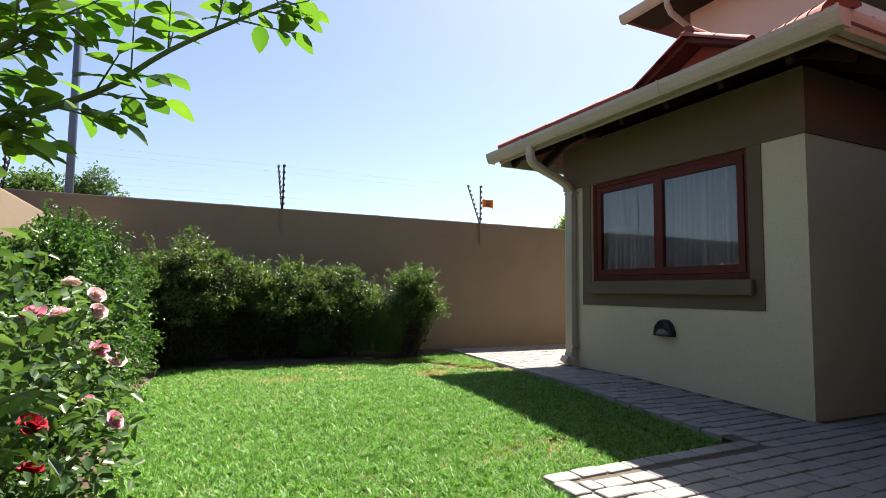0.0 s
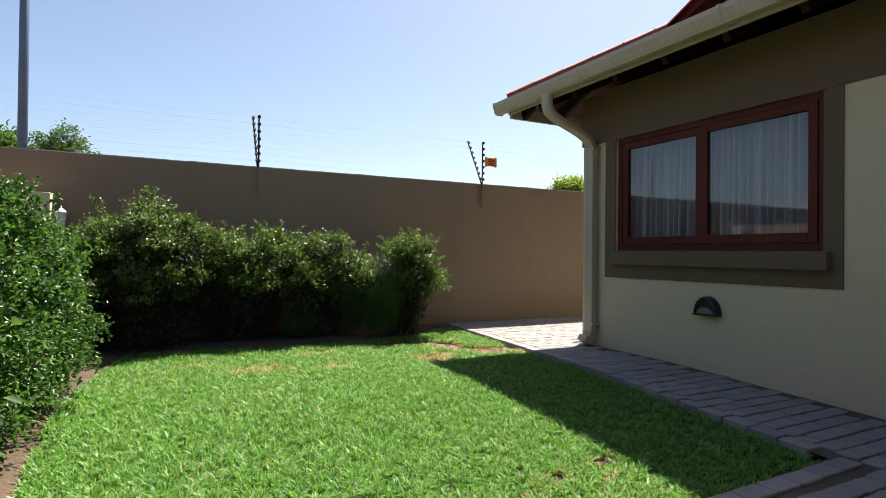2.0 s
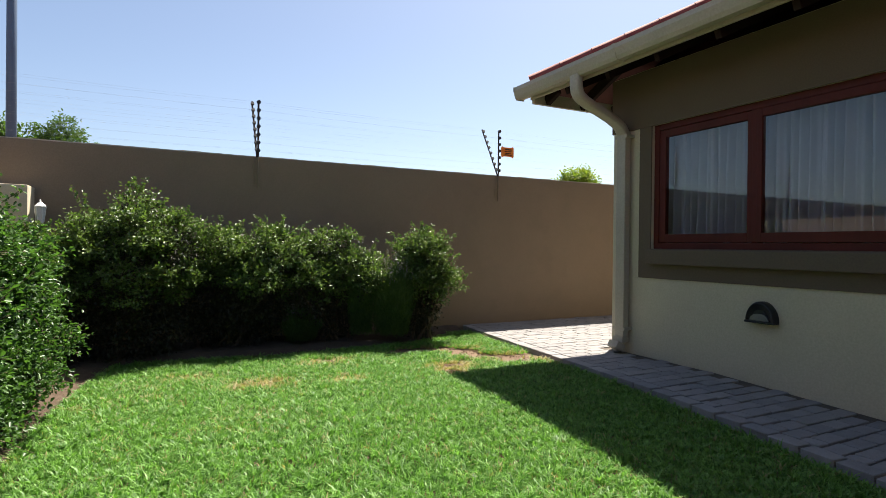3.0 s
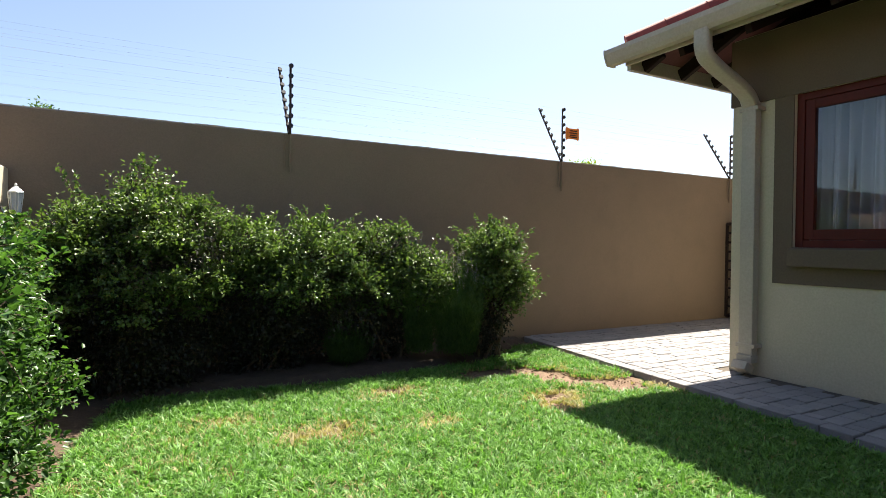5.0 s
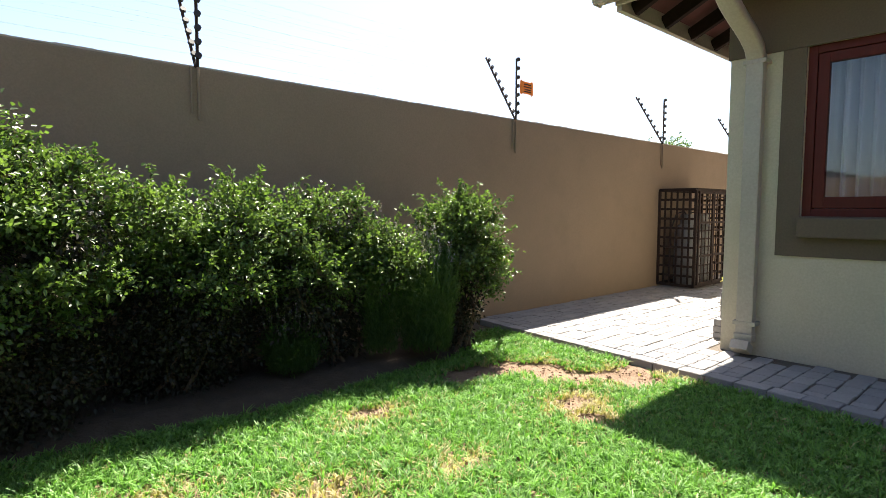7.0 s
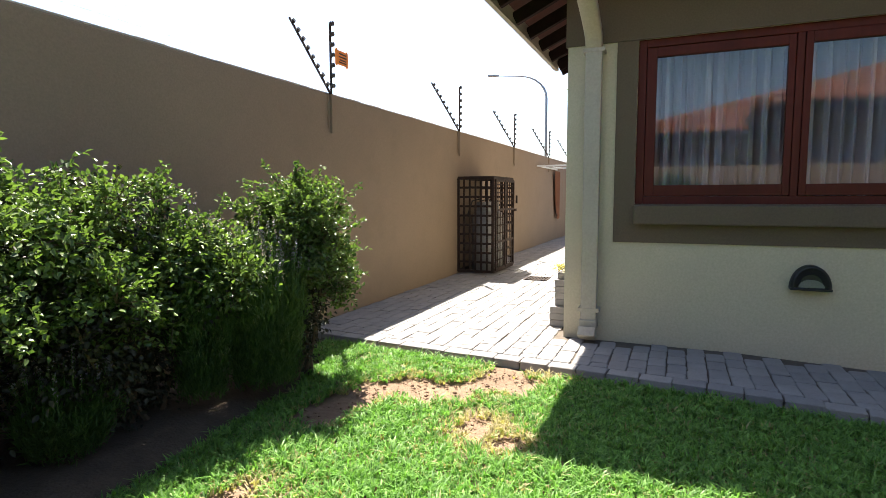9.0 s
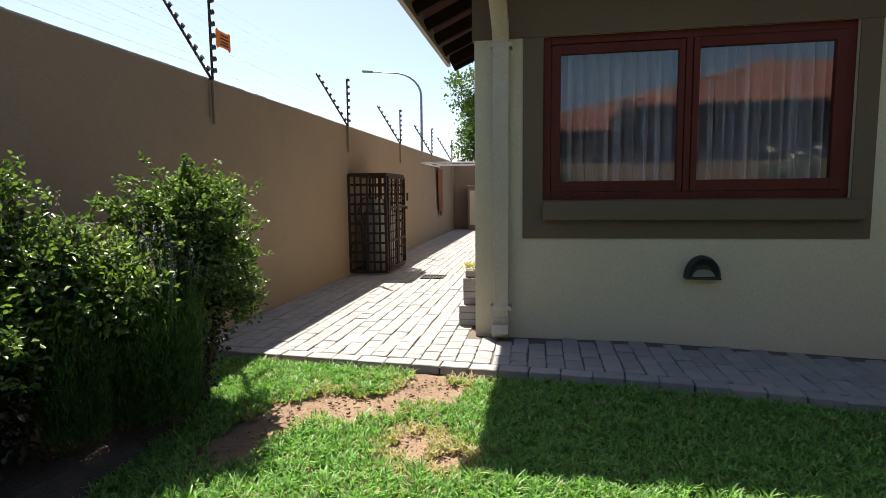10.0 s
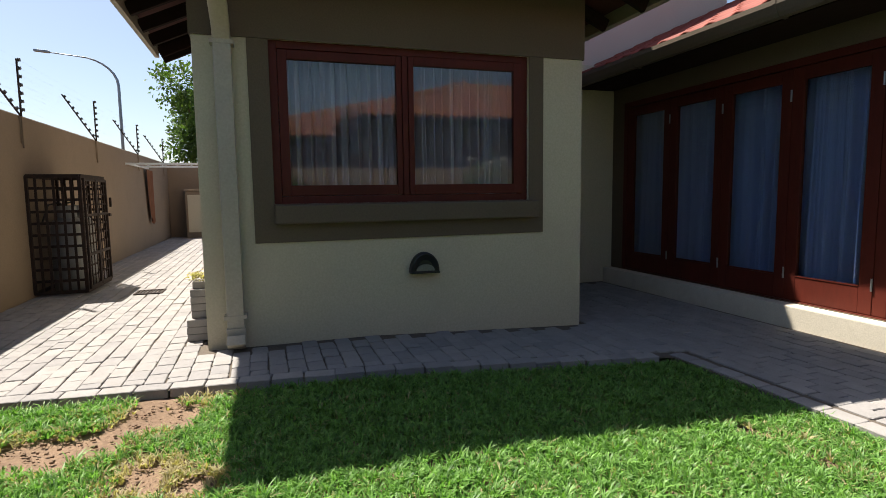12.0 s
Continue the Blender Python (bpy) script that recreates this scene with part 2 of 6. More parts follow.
def tube(bm, pts, radii, seg=8, cap=True):
    """A round tube along points, with a radius at each."""
    pts = [Vector(p) for p in pts]
    if isinstance(radii, (int, float)):
        radii = [radii] * len(pts)
    radii = [float(r_) for r_ in radii]
    rings = []
    side = None
    for i, p in enumerate(pts):
        d = (pts[min(i + 1, len(pts) - 1)] - pts[max(i - 1, 0)]).normalized()
        if side is None:
            side = d.orthogonal().normalized()
        side = (side - d * side.dot(d)).normalized()
        up = d.cross(side)
        rings.append([bm.verts.new(p + radii[i] * (math.cos(a) * side + math.sin(a) * up)) for a in (2 * math.pi * k / seg for k in range(seg))])
    for a, b in zip(rings, rings[1:]):
        for k in range(seg):
            bm.faces.new((a[k], a[(k + 1) % seg], b[(k + 1) % seg], b[k]))
    if cap:
        bm.faces.new(rings[0][::-1])
        bm.faces.new(rings[-1])
    return bm


def sweep(bm, profile, path, closed=True):
    """A profile (list of 2D offsets: sideways, up) swept along level or sloping path points; ends capped. Sideways is to the right of the way."""
    path = [Vector(p) for p in path]
    rings = []
    for i, p in enumerate(path):
        d0 = (path[i] - path[i - 1]) if i else (path[1] - path[0])
        d1 = (path[i + 1] - path[i]) if i < len(path) - 1 else d0
        a, b = Vector((d0.x, d0.y, 0)).normalized(), Vector((d1.x, d1.y, 0)).normalized()
        n = ((a + b) / 2)
        k = 1 / max(0.3, n.length_squared)
        right = Vector((n.y, -n.x, 0)) * k
        rings.append([bm.verts.new(p + right * u + Vector((0, 0, v))) for u, v in profile])
    m = len(profile)
    for a, b in zip(rings, rings[1:]):
        for k in range(m if closed else m - 1):
            bm.faces.new((a[k], a[(k + 1) % m], b[(k + 1) % m], b[k]))
    if closed:
        bm.faces.new(rings[0][::-1])
        bm.faces.new(rings[-1])
    bmesh.ops.recalc_face_normals(bm, faces=bm.faces[:])
    return bm


def mesh_from_arrays(name, verts, quads, material, parent=None, smooth=False):
    """One mesh object from arrays of corners and four-sided faces, in world coordinates."""
    verts = np.asarray(verts, dtype=np.float32)
    quads = np.asarray(quads, dtype=np.int32)
    if parent is not None:
        verts = verts - np.array(wloc(parent), dtype=np.float32)
    me = bpy.data.meshes.new(name)
    me.vertices.add(len(verts))
    me.vertices.foreach_set("co", verts.ravel())
    me.loops.add(quads.size)
    me.loops.foreach_set("vertex_index", quads.ravel())
    me.polygons.add(len(quads))
    me.polygons.foreach_set("loop_start", np.arange(0, quads.size, 4, dtype=np.int32))
    me.polygons.foreach_set("loop_total", np.full(len(quads), 4, dtype=np.int32))
    me.update(calc_edges=True)
    me.materials.append(material)
    if smooth:
        me.shade_smooth()
    ob = new(name, me)
    ob.parent = parent
    return ob


def unit(a):
    return a / np.maximum(np.linalg.norm(a, axis=-1, keepdims=True), 1e-9)


def leaf_arrays(rng, pos, out, length, width, droop=0.25, fold=0.25):
    """Folded leaves (two quads each) at pos, facing roughly along out. Returns corners and faces."""
    n = len(pos)
    axis = unit(out + rng.normal(0, 0.75, (n, 3)) + np.array([0, 0, -droop]))
    nrm = unit(out * 0.6 + np.array([0, 0, 0.9]) + rng.normal(0, 0.55, (n, 3)))
    side = unit(np.cross(axis, nrm))
    nrm = np.cross(side, axis)
    L = (length * rng.uniform(0.65, 1.25, n))[:, None]
    W = (width * rng.uniform(0.7, 1.2, n))[:, None]
    base, tip = pos, pos + axis * L - nrm * L * 0.12
    l0 = pos + axis * L * 0.35 + side * W * 0.5 + nrm * W * fold
    r0 = pos + axis * L * 0.35 - side * W * 0.5 + nrm * W * fold
    l1 = pos + axis * L * 0.72 + side * W * 0.36 + nrm * W * fold * 0.5
    r1 = pos + axis * L * 0.72 - side * W * 0.36 + nrm * W * fold * 0.5
    v = np.stack([base, l0, l1, tip, r1, r0], axis=1).reshape(-1, 3)
    i = np.arange(n)[:, None] * 6
    q = np.concatenate([i + np.array([0, 1, 2, 3]), i + np.array([0, 3, 4, 5])], axis=1).reshape(-1, 4)
    return v, q


def crown(rng, lobes, count, leaf, clump=0.07, inner=0.45, per=15):
    """Leaf corners and faces over a set of lobes (centre, radii): many small tufts of leaves, uneven, with gaps."""
    lobes = [(np.array(c), np.array(r)) for c, r in lobes]
    area = np.array([r[0] * r[1] + r[1] * r[2] + r[0] * r[2] for _, r in lobes])
    tufts = max(1, count // per)
    pick = rng.choice(len(lobes), tufts, p=area / area.sum())
    C, R = np.array([l[0] for l in lobes])[pick], np.array([l[1] for l in lobes])[pick]
    d = unit(rng.normal(0, 1, (tufts, 3)))
    rad = np.where(rng.random(tufts) < 0.72, rng.normal(0.96, 0.10, tufts), rng.uniform(inner, 0.95, tufts))
    centre = C + d * R * rad[:, None]
    out = unit(d / R)
    pos = np.repeat(centre, per, 0) + rng.normal(0, clump, (tufts * per, 3)) * 0.55 + np.repeat(out, per, 0) * rng.uniform(-0.5, 1.0, (tufts * per, 1)) * clump
    o = np.repeat(out, per, 0)
    keep = pos[:, 2] > -0.03
    return leaf_arrays(rng, pos[keep], o[keep], leaf[0], leaf[1])


def sprays(rng, lobes, count, leaf, per=30, wide=0.085, flat=0.4):
    """Leafy sprays set over the outer shell of lobes: each a flattened tuft of leaves lying along its twig, with gaps between."""
    lobes = [(np.array(c), np.array(r)) for c, r in lobes]
    area = np.array([r[0] * r[1] + r[1] * r[2] + r[0] * r[2] for _, r in lobes])
    k = max(1, count // per)
    pick = rng.choice(len(lobes), k, p=area / area.sum())
    C, R_ = np.array([l[0] for l in lobes])[pick], np.array([l[1] for l in lobes])[pick]
    d = unit(rng.normal(0, 1, (k, 3)) + np.array([0, 0, 0.25]))
    centre = C + d * R_ * rng.normal(0.97, 0.11, k)[:, None]
    out = unit(d / R_ + np.array([0, 0, 0.55]))
    size = rng.uniform(0.6, 1.35, k)
    off = rng.normal(0, 1, (k, per, 3)) * np.array([1, 1, flat]) * wide * size[:, None, None]
    off += out[:, None, :] * rng.uniform(-0.4, 1.0, (k, per, 1)) * wide
    pos = (centre[:, None, :] + off).reshape(-1, 3)
    o = unit(np.repeat(out, per, 0) * 0.7 + unit(off.reshape(-1, 3)) * 0.8 + np.array([0, 0, 0.35]))
    keep = pos[:, 2] > -0.03
    return leaf_arrays(rng, pos[keep], o[keep], leaf[0], leaf[1], 0.1)


def merge(chunks):
    vs, qs, n = [], [], 0
    for v, q in chunks:
        vs.append(v)
        qs.append(q + n)
        n += len(v)
    return np.concatenate(vs), np.concatenate(qs)


def wobble(rng, a, b, n, amount):
    a, b = np.array(a, float), np.array(b, float)
    t = np.linspace(0, 1, n)[:, None]
    p = a + (b - a) * t + rng.normal(0, amount, (n, 3)) * np.sin(np.pi * t)
    return [tuple(q) for q in p]


# ---- ground ----
WALL_Y, WALL_TOP = 8.26, 1.99
EDGE_X0, EDGE_Y0, EDGE_K = 3.52, 3.18, 0.082  # lawn edge of the paving: x = X0 + K (y - Y0)
PATIO_X, PATIO_Y, PATIO_K = 1.90, 3.01, 0.02


def edge_x(y):
    return EDGE_X0 + EDGE_K * (y - EDGE_Y0)


def bed_x(y):
    return -0.17 + 0.03 * math.sin(y * 2.1) + (0.0 if y < 5.8 else 0.10 * (y - 5.8) ** 2)


def fall(x, y):
    """How far lawn and paving drop towards the patio."""
    t = min(1.0, max(0.0, (x - 0.1) / 0.9))
    return -min(0.10, 0.04 * max(0.0, 5.0 - y)) * t * t * (3 - 2 * t)


def bed_y(x):
    return 7.36 + 0.05 * math.sin(3.1 * x) + (0.75 * max(0.0, x - 2.85))


gm = bmesh.new()
bmesh.ops.create_grid(gm, x_segments=8, y_segments=8, size=700)
gm.transform(Matrix.Translation((0, 0, -0.20)))
structure("ground", gm, M_SOIL, "bare brown garden soil reaching away on all sides", "ground")

# soil of the planting beds, banked up a little and uneven
sb = bmesh.new()
bmesh.ops.create_grid(sb, x_segments=66, y_segments=150, size=0.5, matrix=Matrix.Translation((1.1, 1.6, 0)) @ Matrix.Diagonal((5.9, 13.4, 1, 1)))
for v in sb.verts:
    d = max(bed_x(v.co.y) - v.co.x, v.co.y - bed_y(v.co.x))
    inside = v.co.x < edge_x(v.co.y) + 0.02
    v.co.z = (-0.045 + min(0.05, max(-0.012, d * 0.25)) + 0.014 * noise.noise(v.co * 5) + 0.008 * noise.noise(v.co * 19)) if inside else -0.075
    v.co.z += fall(v.co.x, v.co.y)
# the bed along the wall hedge gets the soil darkened for shade
for f in sb.faces:
    c = f.calc_center_median()
    f.material_index = 1 if c.y > bed_y(c.x) - 0.03 else (2 if c.x > bed_x(c.y) + 0.12 else 0)
bed_soil = structure("planting_soil", sb, M_SOIL, "crumbly brown soil in the beds and bare lawn patches", "soil")
bed_soil.data.materials.append(M_BED_SHADE)
bed_soil.data.materials.append(M_DRYSOIL)

# ---- boundary walls ----
wb = boxed(-9.0, 17.0, WALL_Y, WALL_Y + 0.22, -0.3, WALL_TOP, bevel=0.012)
structure("wall_north", wb, M_WALL, "tall plain tan plastered boundary wall", "wall")
cap = bmesh.new()
rows_n = 130
for i in range(rows_n):
    x0, x1 = -9.0 + 26.0 * i / rows_n, -9.0 + 26.0 * (i + 1) / rows_n
    box(cap, x0, x1, WALL_Y + 0.006, WALL_Y + 0.214, WALL_TOP, WALL_TOP + 0.008 + 0.009 * abs(noise.noise((i * 0.7, 2.2, 0))))
structure("wall_coping", cap, M_WALLTOP, "rough weathered mortar along the top of the boundary wall", "coping")
eb = boxed(17.0, 17.2, 4.0, WALL_Y + 0.22, -0.3, 2.0, bevel=0.01)
structure("wall_east", eb, M_WALL, "tan plastered wall closing the side yard", "wall")
WEST_X = -1.0
ww = boxed(WEST_X - 0.2, WEST_X, -5.0, WALL_Y - 0.003, -0.3, 1.56, bevel=0.012)
structure("wall_west", ww, M_WALL, "sunlit tan plastered garden wall", "wall")
structure("wall_pier", boxed(WEST_X + 0.003, -0.63, 7.95, WALL_Y - 0.003, -0.05, 1.54, bevel=0.01), M_CREAM, "pale plastered pier behind the hedge", "pier")
structure("wall_south", boxed(WEST_X, 2.3, -5.2, -5.0, -0.3, 2.0, bevel=0.01), M_WALL, "tan plastered wall closing the garden", "wall")

# ---- house wing with the window ----
HX, HY0, HY1 = 4.59, 3.16, 6.20      # front face, side corners
WX0, WX1, WZ0, WZ1 = 3.66, 5.70, 1.03, 2.20   # window opening along y, and its height
T = 0.24


def wall_with_hole(y0, y1, z0, z1, hy0, hy1, hz0, hz1, x0, x1):
    """One wall panel across x0..x1 with an opening right through it."""
    bm = bmesh.new()
    loops = []
    for x in (x0, x1):
        loops.append([bm.verts.new((x, y, z)) for y, z in ((y0, z0), (y1, z0), (y1, z1), (y0, z1))])
        loops.append([bm.verts.new((x, y, z)) for y, z in ((hy0, hz0), (hy1, hz0), (hy1, hz1), (hy0, hz1))])
    fo, fi, bo, bi = loops
    for a, b in ((fo, fi), (bo, bi), (fo, bo), (fi, bi)):
        for k in range(4):
            bm.faces.new((a[k], a[(k + 1) % 4], b[(k + 1) % 4], b[k]))
    bmesh.ops.recalc_face_normals(bm, faces=bm.faces[:])
    return bm


BAND_Z = 2.195
structure("wall_wing_front", wall_with_hole(HY0, HY1, -0.3, 2.75, WX0, WX1, WZ0, WZ1, HX, HX + T), M_CREAM, "cream plastered lower wall of the house wing", "wall")
structure("wall_wing_side_north", boxed(HX + T, 12.0, HY1 - T, HY1, -0.3, 2.75), M_CREAM, "cream plastered side wall along the paved side yard", "wall")
structure("wall_wing_side_south", boxed(HX + T, 7.2, HY0, HY0 + T, -0.3, 2.75), M_CREAM, "cream plastered side wall beside the patio", "wall")
structure("wall_wing_back", boxed(8.0, 8.2, HY0 + T, HY1 - T, -0.3, 2.75), M_ROOM, "plain back wall of the bedroom", "wall")
structure("floor_wing", boxed(HX + T, 8.0, HY0 + T, HY1 - T, 0.0, 0.08), M_STEP, "plain pale bedroom floor", "floor")
structure("ceiling_wing", boxed(HX + T, 8.0, HY0 + T, HY1 - T, 2.55, 2.62), M_ROOM, "plain bedroom ceiling", "ceiling")
# raised taupe band round the top and round the window
E_ = 0.014
tb = bmesh.new()
box(tb, HX - E_, HX - 0.001, HY0 - E_, HY1 + E_, BAND_Z, 2.74)
box(tb, HX - 0.001, 12.0, HY1 + 0.001, HY1 + E_, BAND_Z, 2.74)
box(tb, HX - 0.001, 7.0, HY0 - E_, HY0 - 0.001, BAND_Z, 2.74)
structure("plaster_band", tb, M_TAUPE, "raised taupe plaster band under the eaves", "trim")
tw = bmesh.new()
ring = [(3.53, 0.755), (5.845, 0.748), (5.845, BAND_Z - 0.002), (WX1, BAND_Z - 0.002), (WX1, WZ0), (WX0, WZ0), (WX0, BAND_Z - 0.002), (3.53, BAND_Z - 0.002)]
sheet = tw.faces.new([tw.verts.new((HX - 0.012, y, z)) for y, z in ring])
back = bmesh.ops.extrude_face_region(tw, geom=[sheet])
for v in back["geom"]:
    if isinstance(v, bmesh.types.BMVert):
        v.co.x = HX - 0.001
bmesh.ops.recalc_face_normals(tw, faces=tw.faces[:])
structure("plaster_surround", tw, M_TAUPE, "raised taupe plaster surround of the window", "trim")
structure("window_sill_ledge", boxed(HX - 0.085, HX - 0.013, 3.60, 5.70, 0.885, 1.022, bevel=0.012), M_TAUPE, "projecting taupe plaster window ledge", "sill")


# ---- window with two panes ----
def window_unit():
    w = thing("window_1", (HX, (WX0 + WX1) / 2, WZ0), "red-brown varnished timber window with two panes", "window", "", "structure")
    x0, x1 = HX + 0.03, HX + 0.12
    f = bmesh.new()
    j = 0.055
    box(f, x0, x1, WX0, WX0 + j, WZ0, WZ1, 0.004)
    box(f, x0, x1, WX1 - j, WX1, WZ0, WZ1, 0.004)
    box(f, x0, x1, WX0 + j, WX1 - j, WZ1 - j, WZ1, 0.004)
    box(f, x0, x1, WX0 + j, WX1 - j, WZ0, WZ0 + j, 0.004)
    mid = 4.70
    box(f, x0, x1, mid - 0.022, mid + 0.022, WZ0 + j, WZ1 - j, 0.004)
    part("window_frame", f, M_FRAME, w)
    for k, (a, b, dx) in enumerate(((WX0 + j, mid - 0.022, -0.012), (mid + 0.022, WX1 - j, 0.008))):
        s = bmesh.new()
        sx0, sx1 = x0 + dx, x0 + dx + 0.05
        st, zb, zt = 0.07, WZ0 + j, WZ1 - j
        sa, sb_ = (0.07, 0.045) if k == 0 else (0.045, 0.07)
        box(s, sx0, sx1, a + 0.003, a + sa, zb + 0.003, zt - 0.003, 0.005)
        box(s, sx0, sx1, b - sb_, b - 0.003, zb + 0.003, zt - 0.003, 0.005)
        box(s, sx0, sx1, a + sa, b - sb_, zt - st, zt - 0.003, 0.005)
        box(s, sx0, sx1, a + sa, b - sb_, zb + 0.003, zb + st + 0.01, 0.005)
        sash = part("sash", s, M_FRAME, w)
        g = part("pane", boxed(sx0 + 0.02, sx0 + 0.024, a + sa - 0.006, b - sb_ + 0.006, zb + st, zt - st + 0.006), M_GLASS, sash, "clear reflecting glass")
        g.visible_shadow = False
    return w


window_unit()


def curtain(name, x, y, z0, z1, along, length, folds, rng, label, amp=0.05, mat=None):
    """A hanging sheer with irregular folds, hemmed at the foot; runs along x or y from (x, y)."""
    n = int(length / 0.004)
    u = np.linspace(0, length, n)
    ph = np.cumsum(rng.uniform(0.4, 1.6, n)) / n * folds * 2 * np.pi
    off = amp * (np.sin(ph) + 0.35 * np.sin(2.3 * ph + 1))
    crease = np.abs((ph + 1.3) % (2 * np.pi) - np.pi)
    off = off + 1.5 * amp * np.exp(-(crease / 0.24) ** 2) * (0.6 + 0.4 * np.sin(0.61 * ph))
    rows_z = np.linspace(z0, z1, 7)
    vs = []
    for k, z in enumerate(rows_z):
        o = off * (1.0 - 0.35 * k / 6) + 0.006 * np.sin(ph * 0.37 + k)
        px, py = (x + u, y + o) if along == "x" else (x + o, y + u)
        vs.append(np.stack([px, py, np.full(n, z)], 1))
    v = np.concatenate(vs)
    i = (np.arange(6)[:, None] * n + np.arange(n - 1)[None]).ravel()
    q = np.stack([i, i + 1, i + 1 + n, i + n], 1)
    ob = mesh_from_arrays(name, v, q, mat or M_CLOTH, None, True)
    return tagged(ob, label, "curtain")


rng = np.random.default_rng(4)
curtain("curtain", HX + 0.24, WX0 - 0.1, 0.35, 2.32, "y", 1.12, 13, rng, "pale grey sheer curtain hanging in soft folds", 0.085, M_SHEER)
curtain("curtain", HX + 0.26, 4.72, 0.35, 2.32, "y", 1.10, 12, rng, "pale grey sheer curtain hanging in soft folds", 0.085, M_SHEER)
structure("curtain_rail", tube(bmesh.new(), [(HX + 0.25, WX0 - 0.1, 2.34), (HX + 0.25, WX1 + 0.15, 2.34)], 0.012), M_WHITE, "white curtain rail above the window", "rail")


# ---- bulkhead lamp under the window ----
def bulkhead_lamp():
    L = thing("wall_lamp", (HX, 4.585, 0.478), "black half-round bulkhead lamp on the cream wall", "wall lamp")
    bm = bmesh.new()
    r, dpt, seg = 0.118, 0.075, 20
    prev = None
    for k in range(seg + 1):
        a = math.pi * k / seg
        y, z = 4.585 + r * math.cos(a), 0.478 + 0.155 * math.sin(a)
        yi, zi = 4.585 + (r - 0.02) * math.cos(a), 0.485 + 0.128 * math.sin(a)
        ring = [bm.verts.new(p) for p in ((HX - 0.002, y, z), (HX - dpt * 0.75, y, z), (HX - dpt, 4.585 + (r - 0.012) * math.cos(a), 0.478 + 0.145 * math.sin(a)), (HX - dpt, yi, zi), (HX - dpt * 0.6, yi, zi))]
        if prev:
            for i in range(4):
                bm.faces.new((prev[i], ring[i], ring[i + 1], prev[i + 1]))
        prev = ring
    box(bm, HX - dpt, HX - 0.002, 4.585 - r, 4.585 + r, 0.466, 0.482, 0.004)
    bmesh.ops.recalc_face_normals(bm, faces=bm.faces[:])
    part("housing", bm, M_BLACK, L, "", True)
    hood = bmesh.new()
    prev = None
    for k in range(seg + 1):
        a = math.pi * k / seg
        ring = [hood.verts.new((HX - dpt * (0.99 - 0.35 * s), 4.585 + (r - 0.016) * (1 - 0.42 * s) * math.cos(a), 0.500 + 0.03 * s * 0 + (0.122 - 0.062 * s) * math.sin(a) + 0.0)) for s in (0, 1)]
        if prev:
            hood.faces.new((prev[0], ring[0], ring[1], prev[1]))
        prev = ring
    part("hood", hood, M_BLACK, L, "", True)
    plate = bmesh.new()
    plate.faces.new([plate.verts.new((HX - dpt * 0.7, 4.585 + (r - 0.015) * math.cos(math.pi * k / seg), 0.482 + 0.135 * math.sin(math.pi * k / seg))) for k in range(seg + 1)])
    part("reflector", plate, M_BLACK, L)
    lens = bmesh.new()
    f = lens.faces.new([lens.verts.new((HX - dpt * 0.94, 4.585 + 0.074 * math.cos(math.pi * k / seg), 0.486 + 0.054 * math.sin(math.pi * k / seg))) for k in range(seg + 1)])
    r_ = bmesh.ops.extrude_face_region(lens, geom=[f])
    for v in r_["geom"]:
        if isinstance(v, bmesh.types.BMVert):
            v.co.x += 0.016
    part("lens", lens, M_LENS, L, "dull frosted lens")
    return L


bulkhead_lamp()

# ---- eaves: gutter, downpipe, fascia, rafters ----
EX, EY0, EY1 = 3.86, 2.50, 6.84   # eave lines
EZ = 2.64
GUT_Y, NEND = 6.95, 7.1            # gutter end; end of the yard-side eave
GUT = [(0.0, 0.02), (0.0, 0.125), (0.012, 0.125), (0.03, 0.112), (0.11, 0.112), (0.118, 0.128), (0.128, 0.128), (0.128, 0.09), (0.105, 0.03), (0.085, 0.0), (0.02, 0.0)]


def gutter(name, path, label, mat=None):
    g = thing(name, path[0], label, "gutter")
    part("channel", sweep(bmesh.new(), GUT, path), mat or M_GUTTER, g)
    a, b = Vector(path[0]), Vector(path[1])
    d = (b - a).normalized()
    fat = [(-0.004 if u < 0.06 else u + 0.004, v + (0.004 if v > 0.06 else -0.004)) for u, v in GUT]
    for p, q in ((a - d * 0.004, a + d * 0.012), (b - d * 0.012, b + d * 0.004)):
        part("end_cap", sweep(bmesh.new(), fat, [p, q]), mat or M_GUTTER, g)
    n = max(1, int((b - a).length / 1.8))
    for k in range(1, n + 1):
        c = a + (b - a) * k / (n + 1)
        part("joint_strap", sweep(bmesh.new(), fat, [c - d * 0.014, c + d * 0.014]), mat or M_GUTTER, g)
    return g


gutter("roof_gutter", [(EX + 0.115, GUT_Y, EZ), (EX + 0.115, EY0 - 0.013, EZ)], "beige painted metal roof gutter along the eaves")
gutter("roof_gutter", [(EX + 0.12, EY0 + 0.115, EZ), (7.0, EY0 + 0.115, EZ)], "beige painted metal gutter along the patio eaves")
fas = bmesh.new()
box(fas, EX + 0.118, EX + 0.14, EY0 + 0.12, EY1 - 0.02, EZ - 0.02, EZ + 0.115)
box(fas, EX + 0.14, NEND, EY1 - 0.062, EY1 - 0.02, EZ - 0.06, EZ + 0.10)
box(fas, EX + 0.14, 7.0, EY0 + 0.12, EY0 + 0.142, EZ - 0.02, EZ + 0.115)
structure("fascia_board", fas, M_GUTTER, "beige painted fascia board along the eaves", "fascia")


